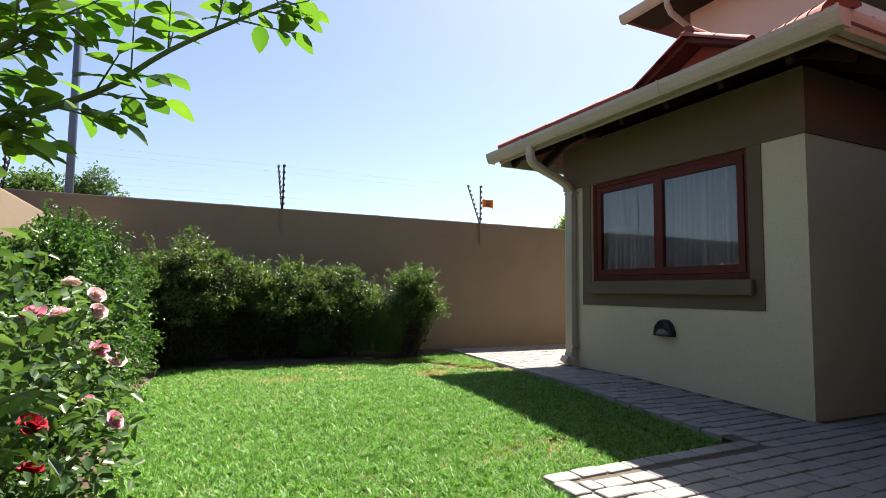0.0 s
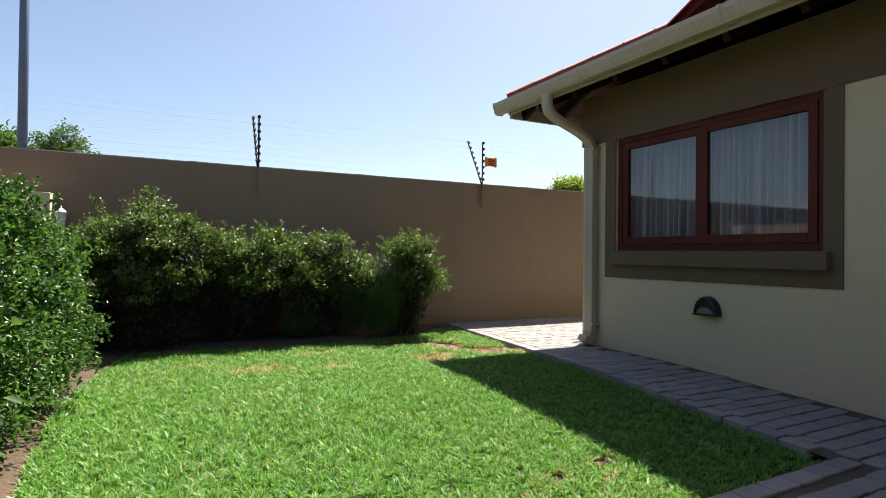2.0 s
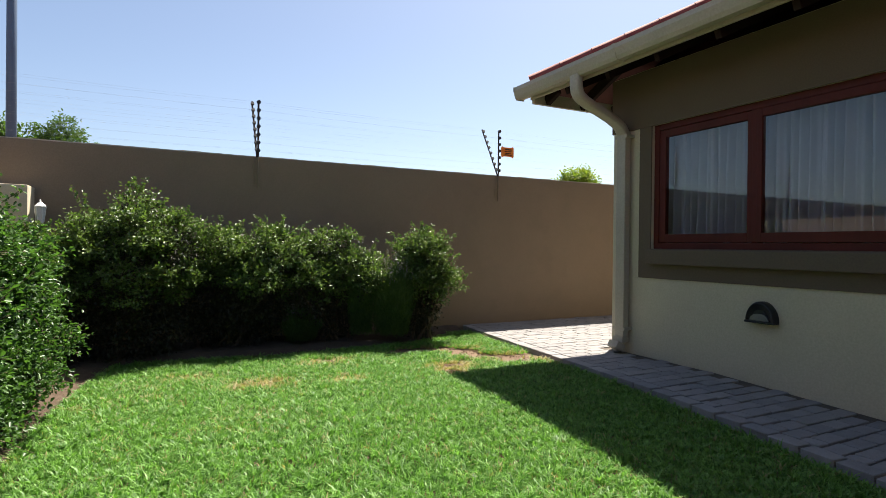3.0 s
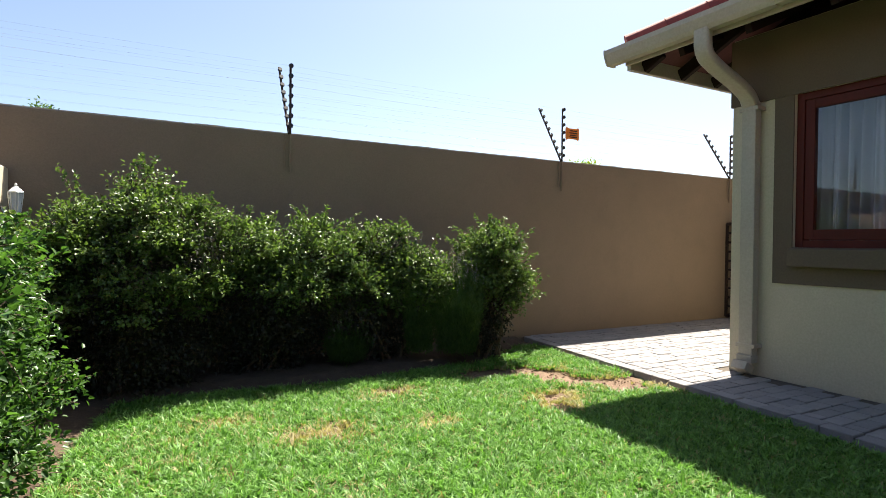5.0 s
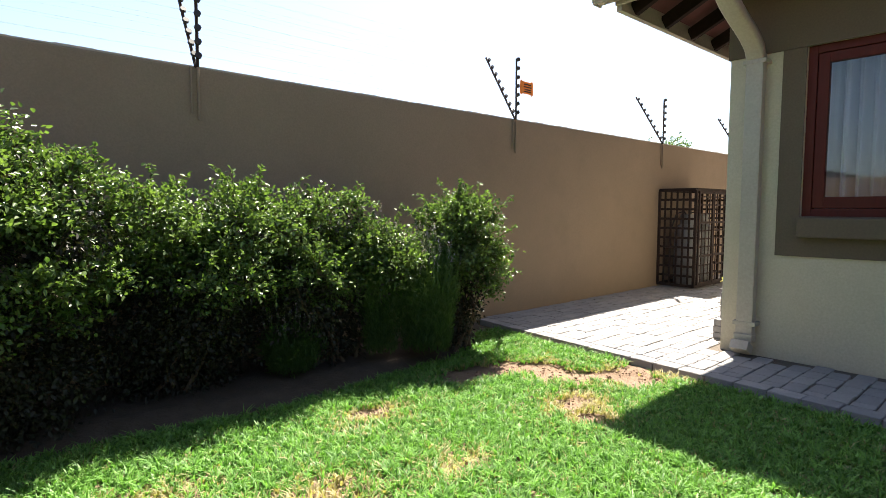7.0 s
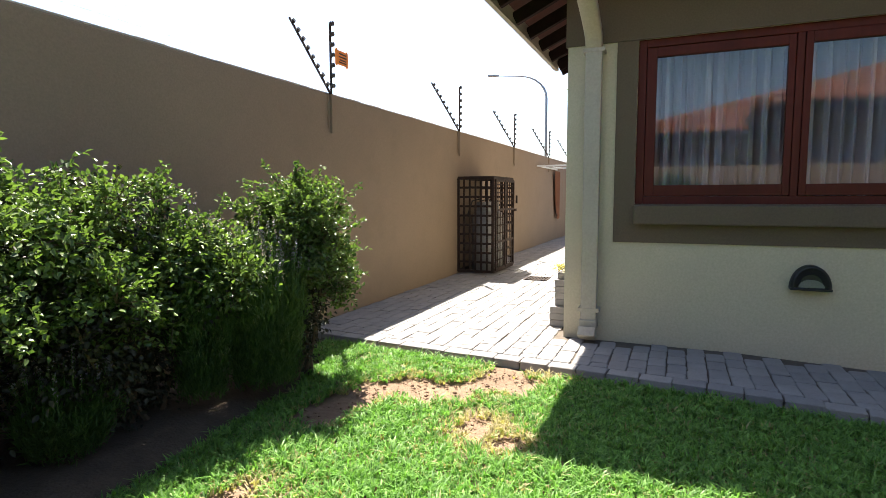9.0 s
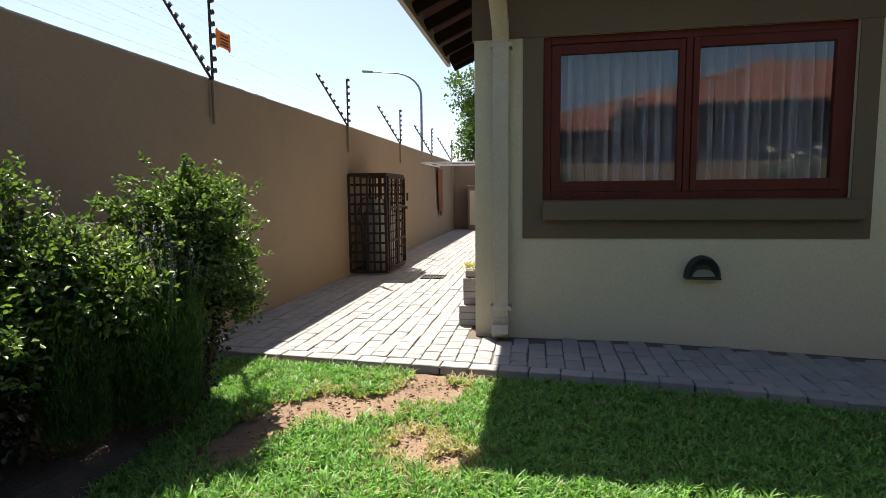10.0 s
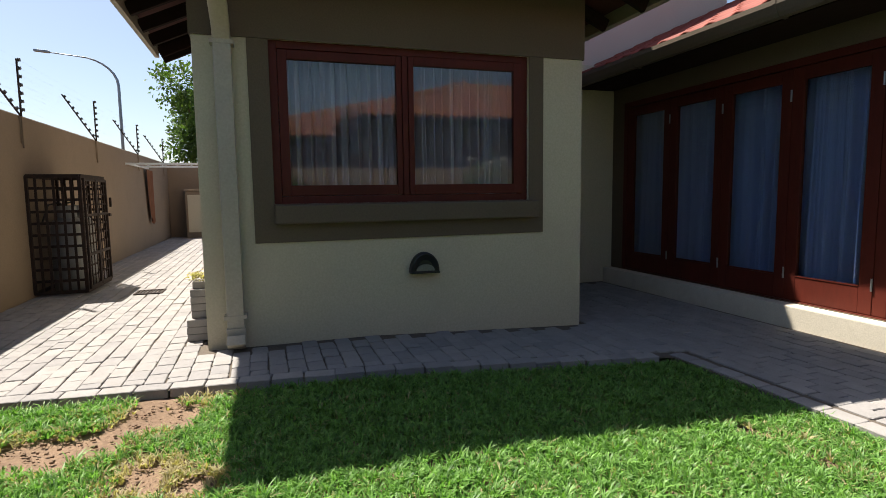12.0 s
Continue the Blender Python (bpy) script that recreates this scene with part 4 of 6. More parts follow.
# ---- shrubs ----
def shrub(name, base, lobes, count, leaf, mat, label, seed, stems=7, knobs=30, loose=1.0, category="shrub"):
    """A bush: woody stems from the foot, a loose heart, shade-coloured in the wall hedge, and leafy knobs of many twigs
    over its upper outline.
    """
    r = np.random.default_rng(seed)
    ob = thing(name, base, label, category)
    sm = bmesh.new()
    for k in range(stems):
        c, rad = lobes[k % len(lobes)]
        end = np.array(c) + r.normal(0, 0.30, 3) * np.array(rad)
        foot = np.array(base) + np.array([r.normal(0, 0.09), r.normal(0, 0.06), -0.03])
        tube(sm, wobble(r, foot, end, 5, 0.03), [0.016, 0.013, 0.010, 0.007, 0.004], 5)
    size = np.array([rad[0] * rad[1] + rad[1] * rad[2] + rad[0] * rad[2] for _, rad in lobes])
    pick = r.choice(len(lobes), knobs, p=size / size.sum())
    tufts, P, O = [], [], []
    for k in pick:
        c, rad = np.array(lobes[k][0]), np.array(lobes[k][1])
        d = unit(r.normal(0, 1, 3) + np.array([0, -0.30, 0.62]))
        at = c + d * rad * r.uniform(0.70, 1.06)
        if at[2] < (0.12 if mat is M_LEAF_L else 0.38 + 0.28 * r.random()):
            continue
        w = r.uniform(0.08, 0.17) / loose
        tufts.append((at, np.array([w, w, w * 0.55]) * r.uniform(0.85, 1.15, 3)))
        # leafy twigs fanning out and up from the bough
        for _ in range(int(r.integers(4, 9))):
            t = unit(d * np.array([1.0, 1.0, 0.4]) + np.array([0, 0, 0.55]) + r.normal(0, 0.55, 3))
            run = (w * 0.9 + r.uniform(0.02, 0.13) * loose) * (1.4 if r.random() < 0.10 else 1.0)
            tip = at + t * run + np.array([0, 0, -0.012])
            tube(sm, [tuple(at), tuple(at + t * run * 0.6), tuple(tip)], [0.0034, 0.0026, 0.0014], 3, False)
            n = int(9 + run * 75)
            along = r.uniform(0.35, 1.0, n)[:, None]
            P.append(at + (tip - at) * along + r.normal(0, 0.008, (n, 3)))
            O.append(unit(np.repeat(t[None], n, 0) * 0.6 + np.array([0, 0, 0.25]) + r.normal(0, 0.7, (n, 3))))
    part("branch_work", sm, M_BARK, ob)
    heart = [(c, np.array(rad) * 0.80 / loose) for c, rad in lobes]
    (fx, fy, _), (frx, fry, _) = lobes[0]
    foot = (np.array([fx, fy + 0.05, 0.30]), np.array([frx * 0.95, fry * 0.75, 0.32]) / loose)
    # inner and lower leaves; on the wall hedge their colour is darkened for shade
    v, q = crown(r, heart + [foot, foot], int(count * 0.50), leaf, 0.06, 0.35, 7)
    mesh_from_arrays("old_foliage", v, q, M_LEAF_SHADE if mat is M_LEAF else mat, ob)["kind"] = "stuff"
    chunks = [sprays(r, tufts, int(count * 0.50), leaf, 16, 0.042, 0.5)]
    chunks.append(leaf_arrays(r, np.concatenate(P), np.concatenate(O), leaf[0], leaf[1], 0.05))
    v, q = merge(chunks)
    mesh_from_arrays("foliage", v, q, mat, ob)["kind"] = "stuff"
    return ob


HL = (0.029, 0.0185)
shrub("hedge_shrub", (0.15, 7.68, 0), [((0.15, 7.64, 0.68), (0.50, 0.36, 0.58)), ((0.22, 7.58, 1.10), (0.26, 0.26, 0.32)), ((0.50, 7.60, 0.96), (0.26, 0.26, 0.27)), ((-0.16, 7.66, 0.92), (0.30, 0.30, 0.30))], 34000, HL, M_LEAF, "tall dense glossy green shrub against the boundary wall", 11, 12, 78)
shrub("hedge_shrub", (-0.5, 7.4, 0), [((-0.56, 7.4, 0.56), (0.30, 0.40, 0.46)), ((-0.66, 7.34, 0.86), (0.22, 0.28, 0.22))], 17000, HL, M_LEAF, "tall dense green shrub in the corner of the walls", 12, 8, 40)
shrub("hedge_shrub", (1.1, 7.84, 0), [((1.1, 7.88, 0.50), (0.50, 0.27, 0.46)), ((1.42, 7.78, 0.88), (0.28, 0.24, 0.24)), ((0.95, 7.86, 0.88), (0.22, 0.24, 0.24)), ((1.15, 7.64, 0.50), (0.30, 0.20, 0.28))], 24000, HL, M_LEAF, "rounded green shrub in the row along the wall", 13, 9, 52)
shrub("hedge_shrub", (2.1, 7.84, 0), [((2.05, 7.88, 0.50), (0.42, 0.27, 0.46)), ((2.02, 7.80, 0.95), (0.27, 0.22, 0.23)), ((2.36, 7.66, 0.66), (0.22, 0.22, 0.26)), ((1.78, 7.62, 0.52), (0.27, 0.20, 0.28))], 21000, HL, M_LEAF, "rounded green shrub in the row along the wall", 14, 8, 48)
shrub("hedge_shrub", (3.10, 7.60, 0), [((3.03, 7.60, 0.50), (0.28, 0.26, 0.42)), ((3.04, 7.57, 0.88), (0.22, 0.21, 0.21)), ((3.22, 7.57, 0.58), (0.14, 0.16, 0.26))], 12500, HL, M_LEAF, "loose green shrub at the end of the hedge", 15, 12, 84, 1.25)
# the near hedge in the side bed, sunlit
shrub("hedge_shrub", (-0.62, 5.75, 0), [((-0.60, 5.75, 0.58), (0.38, 0.66, 0.56)), ((-0.62, 5.65, 0.98), (0.34, 0.56, 0.33)), ((-0.40, 5.95, 0.55), (0.20, 0.44, 0.50)), ((-0.56, 6.35, 0.50), (0.24, 0.34, 0.46)), ((-0.42, 5.6, 0.22), (0.22, 0.75, 0.22))], 52000, HL, M_LEAF_L, "dense bright green sunlit hedge shrub in the side bed", 16, 10, 185)
shrub("hedge_shrub", (-0.62, 4.5, 0), [((-0.60, 4.5, 0.50), (0.36, 0.54, 0.48)), ((-0.62, 4.55, 0.82), (0.32, 0.44, 0.30))], 30000, HL, M_LEAF_L, "dense bright green sunlit hedge shrub in the side bed", 17, 9, 95)


def lavender(base, seed, n=330, tall=0.62, wide=0.2):
    """A dense upright brush of narrow leaves, with thin flower spikes just over its top."""
    r = np.random.default_rng(seed)
    ob = thing("lavender_bush", base, "grey-green lavender bush with faded flower spikes", "lavender", "lavender bushes")
    st = bmesh.new()
    b = np.array(base)
    P, O, F, FO = [], [], [], []
    for k in range(n):
        a, rad = r.uniform(0, 6.283), r.uniform(0, 1) ** 0.55
        ring = np.array([math.cos(a), math.sin(a), 0]) * rad
        foot = b + ring * wide * 0.6
        h = tall * (1.0 - 0.38 * rad ** 2) * r.uniform(0.78, 1.0)
        top = b + ring * wide + np.array([r.normal(0, 0.02), r.normal(0, 0.02), h])
        d = unit(top - foot)
        t = r.uniform(0.12, 1.0, 26)
        P.append(foot + (top - foot) * t[:, None] + r.normal(0, 0.010, (26, 3)))
        O.append(np.repeat(d[None], 26, 0))
        if r.random() < 0.30 and rad < 0.85:
            tip = top + d * r.uniform(0.08, 0.15)
            tube(st, [tuple(foot + (top - foot) * 0.8), tuple(tip)], [0.0016, 0.0012], 3, False)
            t = np.linspace(0.55, 1.02, 9)
            F.append(top + (tip - top) * t[:, None] + r.normal(0, 0.004, (9, 3)))
            FO.append(np.repeat(d[None], 9, 0))
    part("stalk_work", st, M_STALK, ob)
    v, q = leaf_arrays(r, np.concatenate(P), np.concatenate(O) * 1.8, 0.040, 0.0060, 0.0, 0.1)
    mesh_from_arrays("foliage", v, q, M_LAVENDER, ob)["kind"] = "stuff"
    v, q = leaf_arrays(r, np.concatenate(F), np.concatenate(FO), 0.013, 0.008, 0.0, 0.2)
    mesh_from_arrays("flower_spray", v, q, M_LAVFLOWER, ob)["kind"] = "stuff"
    return ob


lavender((2.66, 7.48, 0), 21, 620, 0.92, 0.25)
lavender((2.36, 7.62, 0), 22, 330, 1.00, 0.17)
lavender((1.74, 7.74, 0), 23, 260, 0.38, 0.20)


# ---- roses ----
def rose_arrays(r, c, size, up):
    """A blown rose: rings of cupped petals round a centre."""
    up = np.array(up, float)
    up /= np.linalg.norm(up)
    s1 = np.cross(up, [0.3, 0.9, 0.1])
    s1 /= np.linalg.norm(s1)
    s2 = np.cross(up, s1)
    vs, qs = [], []
    for ring, (n, rad, h, lean) in enumerate(((3, 0.10, 0.55, 0.15), (5, 0.20, 0.5, 0.35), (6, 0.34, 0.38, 0.7), (7, 0.5, 0.2, 1.1))):
        for k in range(n):
            a = 2 * math.pi * (k + 0.5 * ring) / n + r.normal(0, 0.15)
            rd = math.cos(a) * s1 + math.sin(a) * s2
            tn = -math.sin(a) * s1 + math.cos(a) * s2
            w = size * (0.16 + 0.16 * ring * 0.6)
            lo = np.array(c) + rd * size * rad * 0.35
            mi = np.array(c) + rd * size * rad * 0.8 + up * size * h * 0.6
            hi = np.array(c) + rd * size * (rad * 0.8 + 0.16 * lean) + up * size * h * r.uniform(0.85, 1.1)
            b = len(vs)
            vs += [lo - tn * w * 0.4, lo + tn * w * 0.4, mi + tn * w - rd * w * 0.12, hi + tn * w * 0.6, hi - tn * w * 0.6, mi - tn * w - rd * w * 0.12]
            qs += [(b, b + 1, b + 2, b + 5), (b + 5, b + 2, b + 3, b + 4)]
    return np.array(vs), np.array(qs)


SIDE = np.array([-0.085, 0.0, 0.0])   # set of the rose bed from the lawn edge


def rose_bush(base, lobes, count, blooms, label, seed, leafmat, leaf=(0.055, 0.032), canes=9):
    """A rose bush: thorny green canes, leaves in threes and fives, and blooms (place, size, material)."""
    r = np.random.default_rng(seed)
    base = tuple(np.array(base) + SIDE)
    lobes = [(np.array(c) + SIDE, rad) for c, rad in lobes]
    blooms = [(np.array(p) + SIDE, size, m) for p, size, m in blooms]
    ob = thing("rose_bush", base, label, "rose bush", "rose bushes")
    cm = bmesh.new()
    for k in range(canes):
        c, rad = lobes[k % len(lobes)]
        foot = np.array(base) + np.array([r.normal(0, 0.06), r.normal(0, 0.06), -0.03])
        tube(cm, wobble(r, foot, np.array(c) + r.normal(0, 0.5, 3) * np.array(rad), 6, 0.03), [0.009, 0.008, 0.007, 0.006, 0.005, 0.003], 6)
    for p, size, m in blooms:
        foot = np.array(base) + np.array([r.normal(0, 0.08), r.normal(0, 0.08), 0.1])
        tube(cm, wobble(r, foot, p, 5, 0.02), [0.006, 0.005, 0.004, 0.003, 0.003], 5)
    part("cane_work", cm, M_STALK, ob)
    v, q = crown(r, lobes, count, leaf, 0.075, 0.3, 9)
    mesh_from_arrays("foliage", v, q, leafmat, ob)
    for p, size, m in blooms:
        v, q = rose_arrays(r, p, size, (r.normal(0.35, 0.3), r.normal(-0.45, 0.3), 0.7))
        mesh_from_arrays("bloom", v, q, m, ob, True)
    return ob


rose_bush((-0.42, 2.75, 0), [((-0.42, 2.75, 0.42), (0.42, 0.50, 0.40)), ((-0.45, 2.85, 0.70), (0.36, 0.42, 0.26)), ((-0.22, 2.7, 0.22), (0.22, 0.36, 0.20))], 3400,
          [((-0.21, 2.64, 0.80), 0.066, M_PINKROSE), ((-0.15, 2.68, 0.80), 0.058, M_PALEROSE), ((-0.07, 2.9, 0.80), 0.058, M_PALEROSE), ((-0.075, 2.88, 0.86), 0.056, M_PALEROSE), ((-0.17, 3.0, 0.90), 0.058, M_PALEROSE),
           ((-0.06, 2.9, 0.66), 0.065, M_PINKROSE), ((0.0, 2.88, 0.62), 0.06, M_PALEROSE), ((0.02, 2.66, 0.45), 0.056, M_PINKROSE), ((-0.16, 2.42, 0.50), 0.066, M_REDROSE), ((-0.15, 2.40, 0.38), 0.064, M_REDROSE), ((-0.35, 2.5, 0.60), 0.06, M_REDROSE)],
          "leafy rose bush with pink and red blooms in the side bed", 31, M_ROSELEAF)
rose_bush((-0.5, 3.6, 0), [((-0.5, 3.6, 0.38), (0.36, 0.42, 0.36)), ((-0.5, 3.6, 0.66), (0.30, 0.36, 0.22))], 2300,
          [((-0.2, 3.55, 0.62), 0.056, M_PINKROSE), ((-0.28, 3.75, 0.80), 0.065, M_PALEROSE), ((-0.14, 3.35, 0.40), 0.056, M_PINKROSE)],
          "low rose bush with a few pink blooms in the side bed", 32, M_ROSELEAF)
rose_bush((-0.62, 1.75, 0), [((-0.62, 1.75, 0.40), (0.34, 0.40, 0.38)), ((-0.55, 1.85, 0.95), (0.32, 0.40, 0.36)), ((-0.58, 1.85, 1.35), (0.24, 0.38, 0.24))], 3200,
          [((-0.55, 2.2, 1.70), 0.115, M_WHITEROSE), ((-0.55, 1.52, 1.70), 0.115, M_WHITEROSE), ((-0.55, 1.87, 1.51), 0.12, M_WHITEROSE), ((-0.55, 2.23, 1.46), 0.115, M_WHITEROSE), ((-0.55, 1.69, 1.33), 0.12, M_WHITEROSE), ((-0.5, 1.58, 1.56), 0.11, M_WHITEROSE), ((-0.52, 1.9, 1.58), 0.11, M_WHITEROSE), ((-0.5, 1.78, 1.62), 0.10, M_WHITEROSE), ((-0.5, 2.02, 1.40), 0.10, M_WHITEROSE), ((-0.48, 1.62, 1.46), 0.10, M_WHITEROSE)],
          "tall rose bush with white blooms beside the lawn", 33, M_ROSELEAF)


def rose_leaf_set(r, p, d, size, sag):
    """Five leaflets along a stalk from p in direction d; returns leaf points, ways and the stalk's end."""
    d = np.array(d, float) / np.linalg.norm(d)
    side = np.cross(d, [0, 0, 1.0])
    side /= max(np.linalg.norm(side), 1e-6)
    end = np.array(p) + d * size * 2.3
    pts = [end, np.array(p) + d * size * 1.75, np.array(p) + d * size * 1.75, np.array(p) + d * size * 0.95, np.array(p) + d * size * 0.95]
    ways = [d, d * 0.5 + side, d * 0.5 - side, d * 0.4 + side, d * 0.4 - side]
    return pts, ways, end


def big_leaf(r, p, way, L, W):
    """One broad pointed leaf with a midrib fold and a curled tip."""
    way = np.array(way, float) / np.linalg.norm(way)
    nrm = np.array([r.normal(0, 0.45), r.normal(0, 0.45), 1.0])
    side = np.cross(way, nrm)
    side /= np.linalg.norm(side)
    nrm = np.cross(side, way)
    st = ((0.0, 0.06), (0.2, 0.72), (0.45, 1.0), (0.7, 0.82), (0.9, 0.38), (1.0, 0.03))
    vs, qs = [], []
    for t, w in st:
        c = np.array(p) + way * L * t - nrm * L * 0.22 * t * t
        vs += [c + side * W * 0.5 * w + nrm * W * 0.14 * w, c, c - side * W * 0.5 * w + nrm * W * 0.14 * w]
    for k in range(len(st) - 1):
        b = 3 * k
        qs += [(b, b + 1, b + 4, b + 3), (b + 1, b + 2, b + 5, b + 4)]
    return np.array(vs), np.array(qs)


def arching_rose():
    """The tall rose whose cane arches out over the lawn."""
    r = np.random.default_rng(41)
    base = (-0.45, 1.12, 0)
    ob = thing("rose_bush", base, "tall rose with an arching cane of young green leaves", "rose bush", "rose bushes")
    cm = bmesh.new()
    canes = [[(-0.45, 1.12, -0.03), (-0.48, 1.32, 0.6), (-0.30, 1.38, 1.00), (-0.043, 1.45, 1.144), (0.023, 1.45, 1.174), (0.082, 1.45, 1.211), (0.136, 1.45, 1.268), (0.219, 1.45, 1.329), (0.311, 1.45, 1.392)],
             [(-0.45, 1.12, -0.03), (-0.45, 1.34, 0.7), (-0.22, 1.40, 1.10), (-0.05, 1.42, 1.22), (0.01, 1.42, 1.28), (0.03, 1.42, 1.36)],
             [(-0.45, 1.12, -0.03), (-0.45, 1.36, 0.7), (-0.22, 1.44, 1.06), (-0.08, 1.46, 1.20), (0.0, 1.46, 1.30)],
             [(-0.30, 1.38, 1.00), (-0.10, 1.43, 1.10), (-0.02, 1.43, 1.12)],
             [(-0.45, 1.12, -0.03), (-0.40, 1.24, 0.45), (-0.20, 1.27, 0.70), (-0.04, 1.25, 0.79), (0.05, 1.25, 0.82)],
             [(-0.45, 1.12, -0.03), (-0.42, 1.20, 0.45), (-0.20, 1.24, 0.66), (-0.05, 1.24, 0.755), (0.02, 1.24, 0.775)]]
    BED = np.array([0.173, 0.558, 0.924])
    chunks = []
    for ci, c in enumerate(canes):
        P = np.array(c)
        P[1:] = BED + (P[1:] - BED) * 0.80 + np.array([-0.067, -0.052, -0.03])
        tt = np.linspace(0, len(P) - 1, 22)
        sm = np.array([[np.interp(t, range(len(P)), P[:, a]) for a in range(3)] for t in tt])
        sm[1:-1] = (sm[:-2] + sm[1:-1] * 2 + sm[2:]) / 4
        tube(cm, [tuple(p) for p in sm], list(np.linspace(0.0060, 0.0022, 22)), 6)
        for k in range(10 if ci == 0 else (13 if ci < 4 else 15), 22):
            if ci == 0 and k % 2 and k < 18:
                continue
            for _ in range(2 if ci in (0, 2) else 1):
                d0 = sm[k] - sm[k - 1]
                d0 /= np.linalg.norm(d0)
                a = r.uniform(0, 6.283)
                o = np.cross(d0, [math.cos(a), math.sin(a), 0.4])
                o /= np.linalg.norm(o)
                size = r.uniform(0.019, 0.032) * (0.5 if ci > 3 else 1.0)
                pts, ways, end = rose_leaf_set(r, sm[k], d0 * 0.9 + o * np.array([1, 1, 0.45]) + np.array([0, 0, -0.12]), size, 0)
                tube(cm, [tuple(sm[k]), tuple(end)], [0.0014, 0.0008], 4, False)
                for p, w in zip(pts, ways):
                    chunks.append(big_leaf(r, p, np.array(w) + r.normal(0, 0.18, 3) - np.array([0, 0, 0.15]), size * r.uniform(1.1, 1.4), size * r.uniform(0.68, 0.86)))
    part("cane_work", cm, M_STALK, ob)
    v, q = merge(chunks)
    mesh_from_arrays("foliage", v, q, M_NEWLEAF, ob, True)
    v, q = rose_arrays(r, (-0.137, 1.28, 1.107), 0.056, (0.2, -0.5, 0.8))
    mesh_from_arrays("bloom", v, q, M_WHITEROSE, ob, True)
    return ob


arching_rose()


# ---- trees beyond the wall ----
def tree(base, height, crown_r, crown_z, count, leaf, mat, label, seed, trunk=0.16):
    r = np.random.default_rng(seed)
    ob = thing("tree", base, label, "tree", "distant trees")
    b = np.array(base, float)
    tm = bmesh.new()
    top = b + np.array([r.normal(0, 0.2), r.normal(0, 0.2), crown_z])
    tube(tm, wobble(r, b - np.array([0, 0, 0.1]), top, 6, 0.06), list(np.linspace(trunk, trunk * 0.45, 6)), 8)
    lobes = []
    for k in range(13):
        d = r.normal(0, 1, 3)
        d /= np.linalg.norm(d)
        hz = (height - crown_z) * 0.5
        c = b + np.array([d[0] * crown_r * 0.68, d[1] * crown_r * 0.68, crown_z + hz + d[2] * hz * 0.75])
        tube(tm, wobble(r, b + (top - b) * r.uniform(0.6, 1.0), c, 4, 0.08), [trunk * 0.4, trunk * 0.3, trunk * 0.2, trunk * 0.08], 5)
        lobes.append((c, np.array([1, 1, 0.75]) * crown_r * r.uniform(0.3, 0.48)))
    part("trunk", tm, M_BARK, ob)
    v, q = crown(r, lobes, count, leaf, leaf[0] * 1.7, 0.2, 22)
    mesh_from_arrays("crown", v, q, mat, ob)
    return ob


tree((-4.0, 36.0, 0), 7.2, 1.7, 3.4, 12000, (0.15, 0.09), M_TREELEAF, "green broad-crowned tree beyond the boundary wall", 51)
tree((-7.6, 38.0, 0), 7.2, 1.6, 3.6, 8000, (0.22, 0.13), M_TREELEAF, "smaller green tree beyond the boundary wall", 52)
tree((-10.5, 38.0, 0), 7.4, 2.0, 3.6, 9000, (0.22, 0.13), M_TREELEAF, "smaller green tree beyond the boundary wall", 56)
tree((19.8, 24.6, 0), 5.0, 1.05, 2.8, 8000, (0.13, 0.08), M_TREELEAF_B, "bright yellow-green tree beyond the boundary wall", 53)
tree((25.2, 8.0, 0), 6.9, 2.2, 2.4, 17000, (0.15, 0.09), M_TREELEAF, "leafy green tree beyond the side yard", 54)
tree((34.0, 21.5, 0), 5.4, 1.9, 2.6, 4000, (0.16, 0.09), M_TREELEAF, "green tree far beyond the boundary wall", 55)

# ---- poles ----
tp = thing("utility_pole", (-2.15, 15.05, 0), "tall grey-blue steel pole beyond the wall", "pole")
part("shaft", tube(bmesh.new(), [(-2.15, 15.05, -0.1), (-2.15, 15.05, 5), (-2.15, 15.05, 10.5)], [0.092, 0.085, 0.072], 14), M_POLE, tp, "", True)
part("base_collar", tube(bmesh.new(), [(-2.15, 15.05, -0.05), (-2.15, 15.05, 0.35)], 0.11, 14), M_POLE, tp)


def street_lamp(x, y, h):
    s = thing("street_lamp", (x, y, 0), "grey curved-arm street lamp beyond the wall", "street lamp")
    bx = [(x, y, -0.1), (x, y, h * 0.55), (x, y, h - 1.3)]
    for k in range(1, 8):
        a = math.pi / 2 * k / 7
        bx.append((x - 0.2 * (1 - math.cos(a)), y + 1.5 * (1 - math.cos(a)), h - 1.3 + 1.2 * math.sin(a)))
    bx.append((x - 0.35, y + 2.6, h - 0.02))
    part("pole", tube(bmesh.new(), bx, list(np.linspace(0.075, 0.022, len(bx))), 10), M_STEEL, s, "", True)
    hd = boxed(-0.09, 0.09, -0.05, 0.55, -0.05, 0.05, bevel=0.03, turn=pose(x - 0.35, y + 2.55, h - 0.01, 4, 0, 0))
    part("lamp_head", hd, M_STEEL, s)
    return s


street_lamp(29.6, 11.95, 7.5)


# ---- electric fence along the boundary wall ----
POST_X = [-1.72, 1.37, 4.49, 7.59, 10.4, 13.4, 16.4]
FY = WALL_Y - 0.012
ARM = Vector((0.0, 0.42, 0.70))


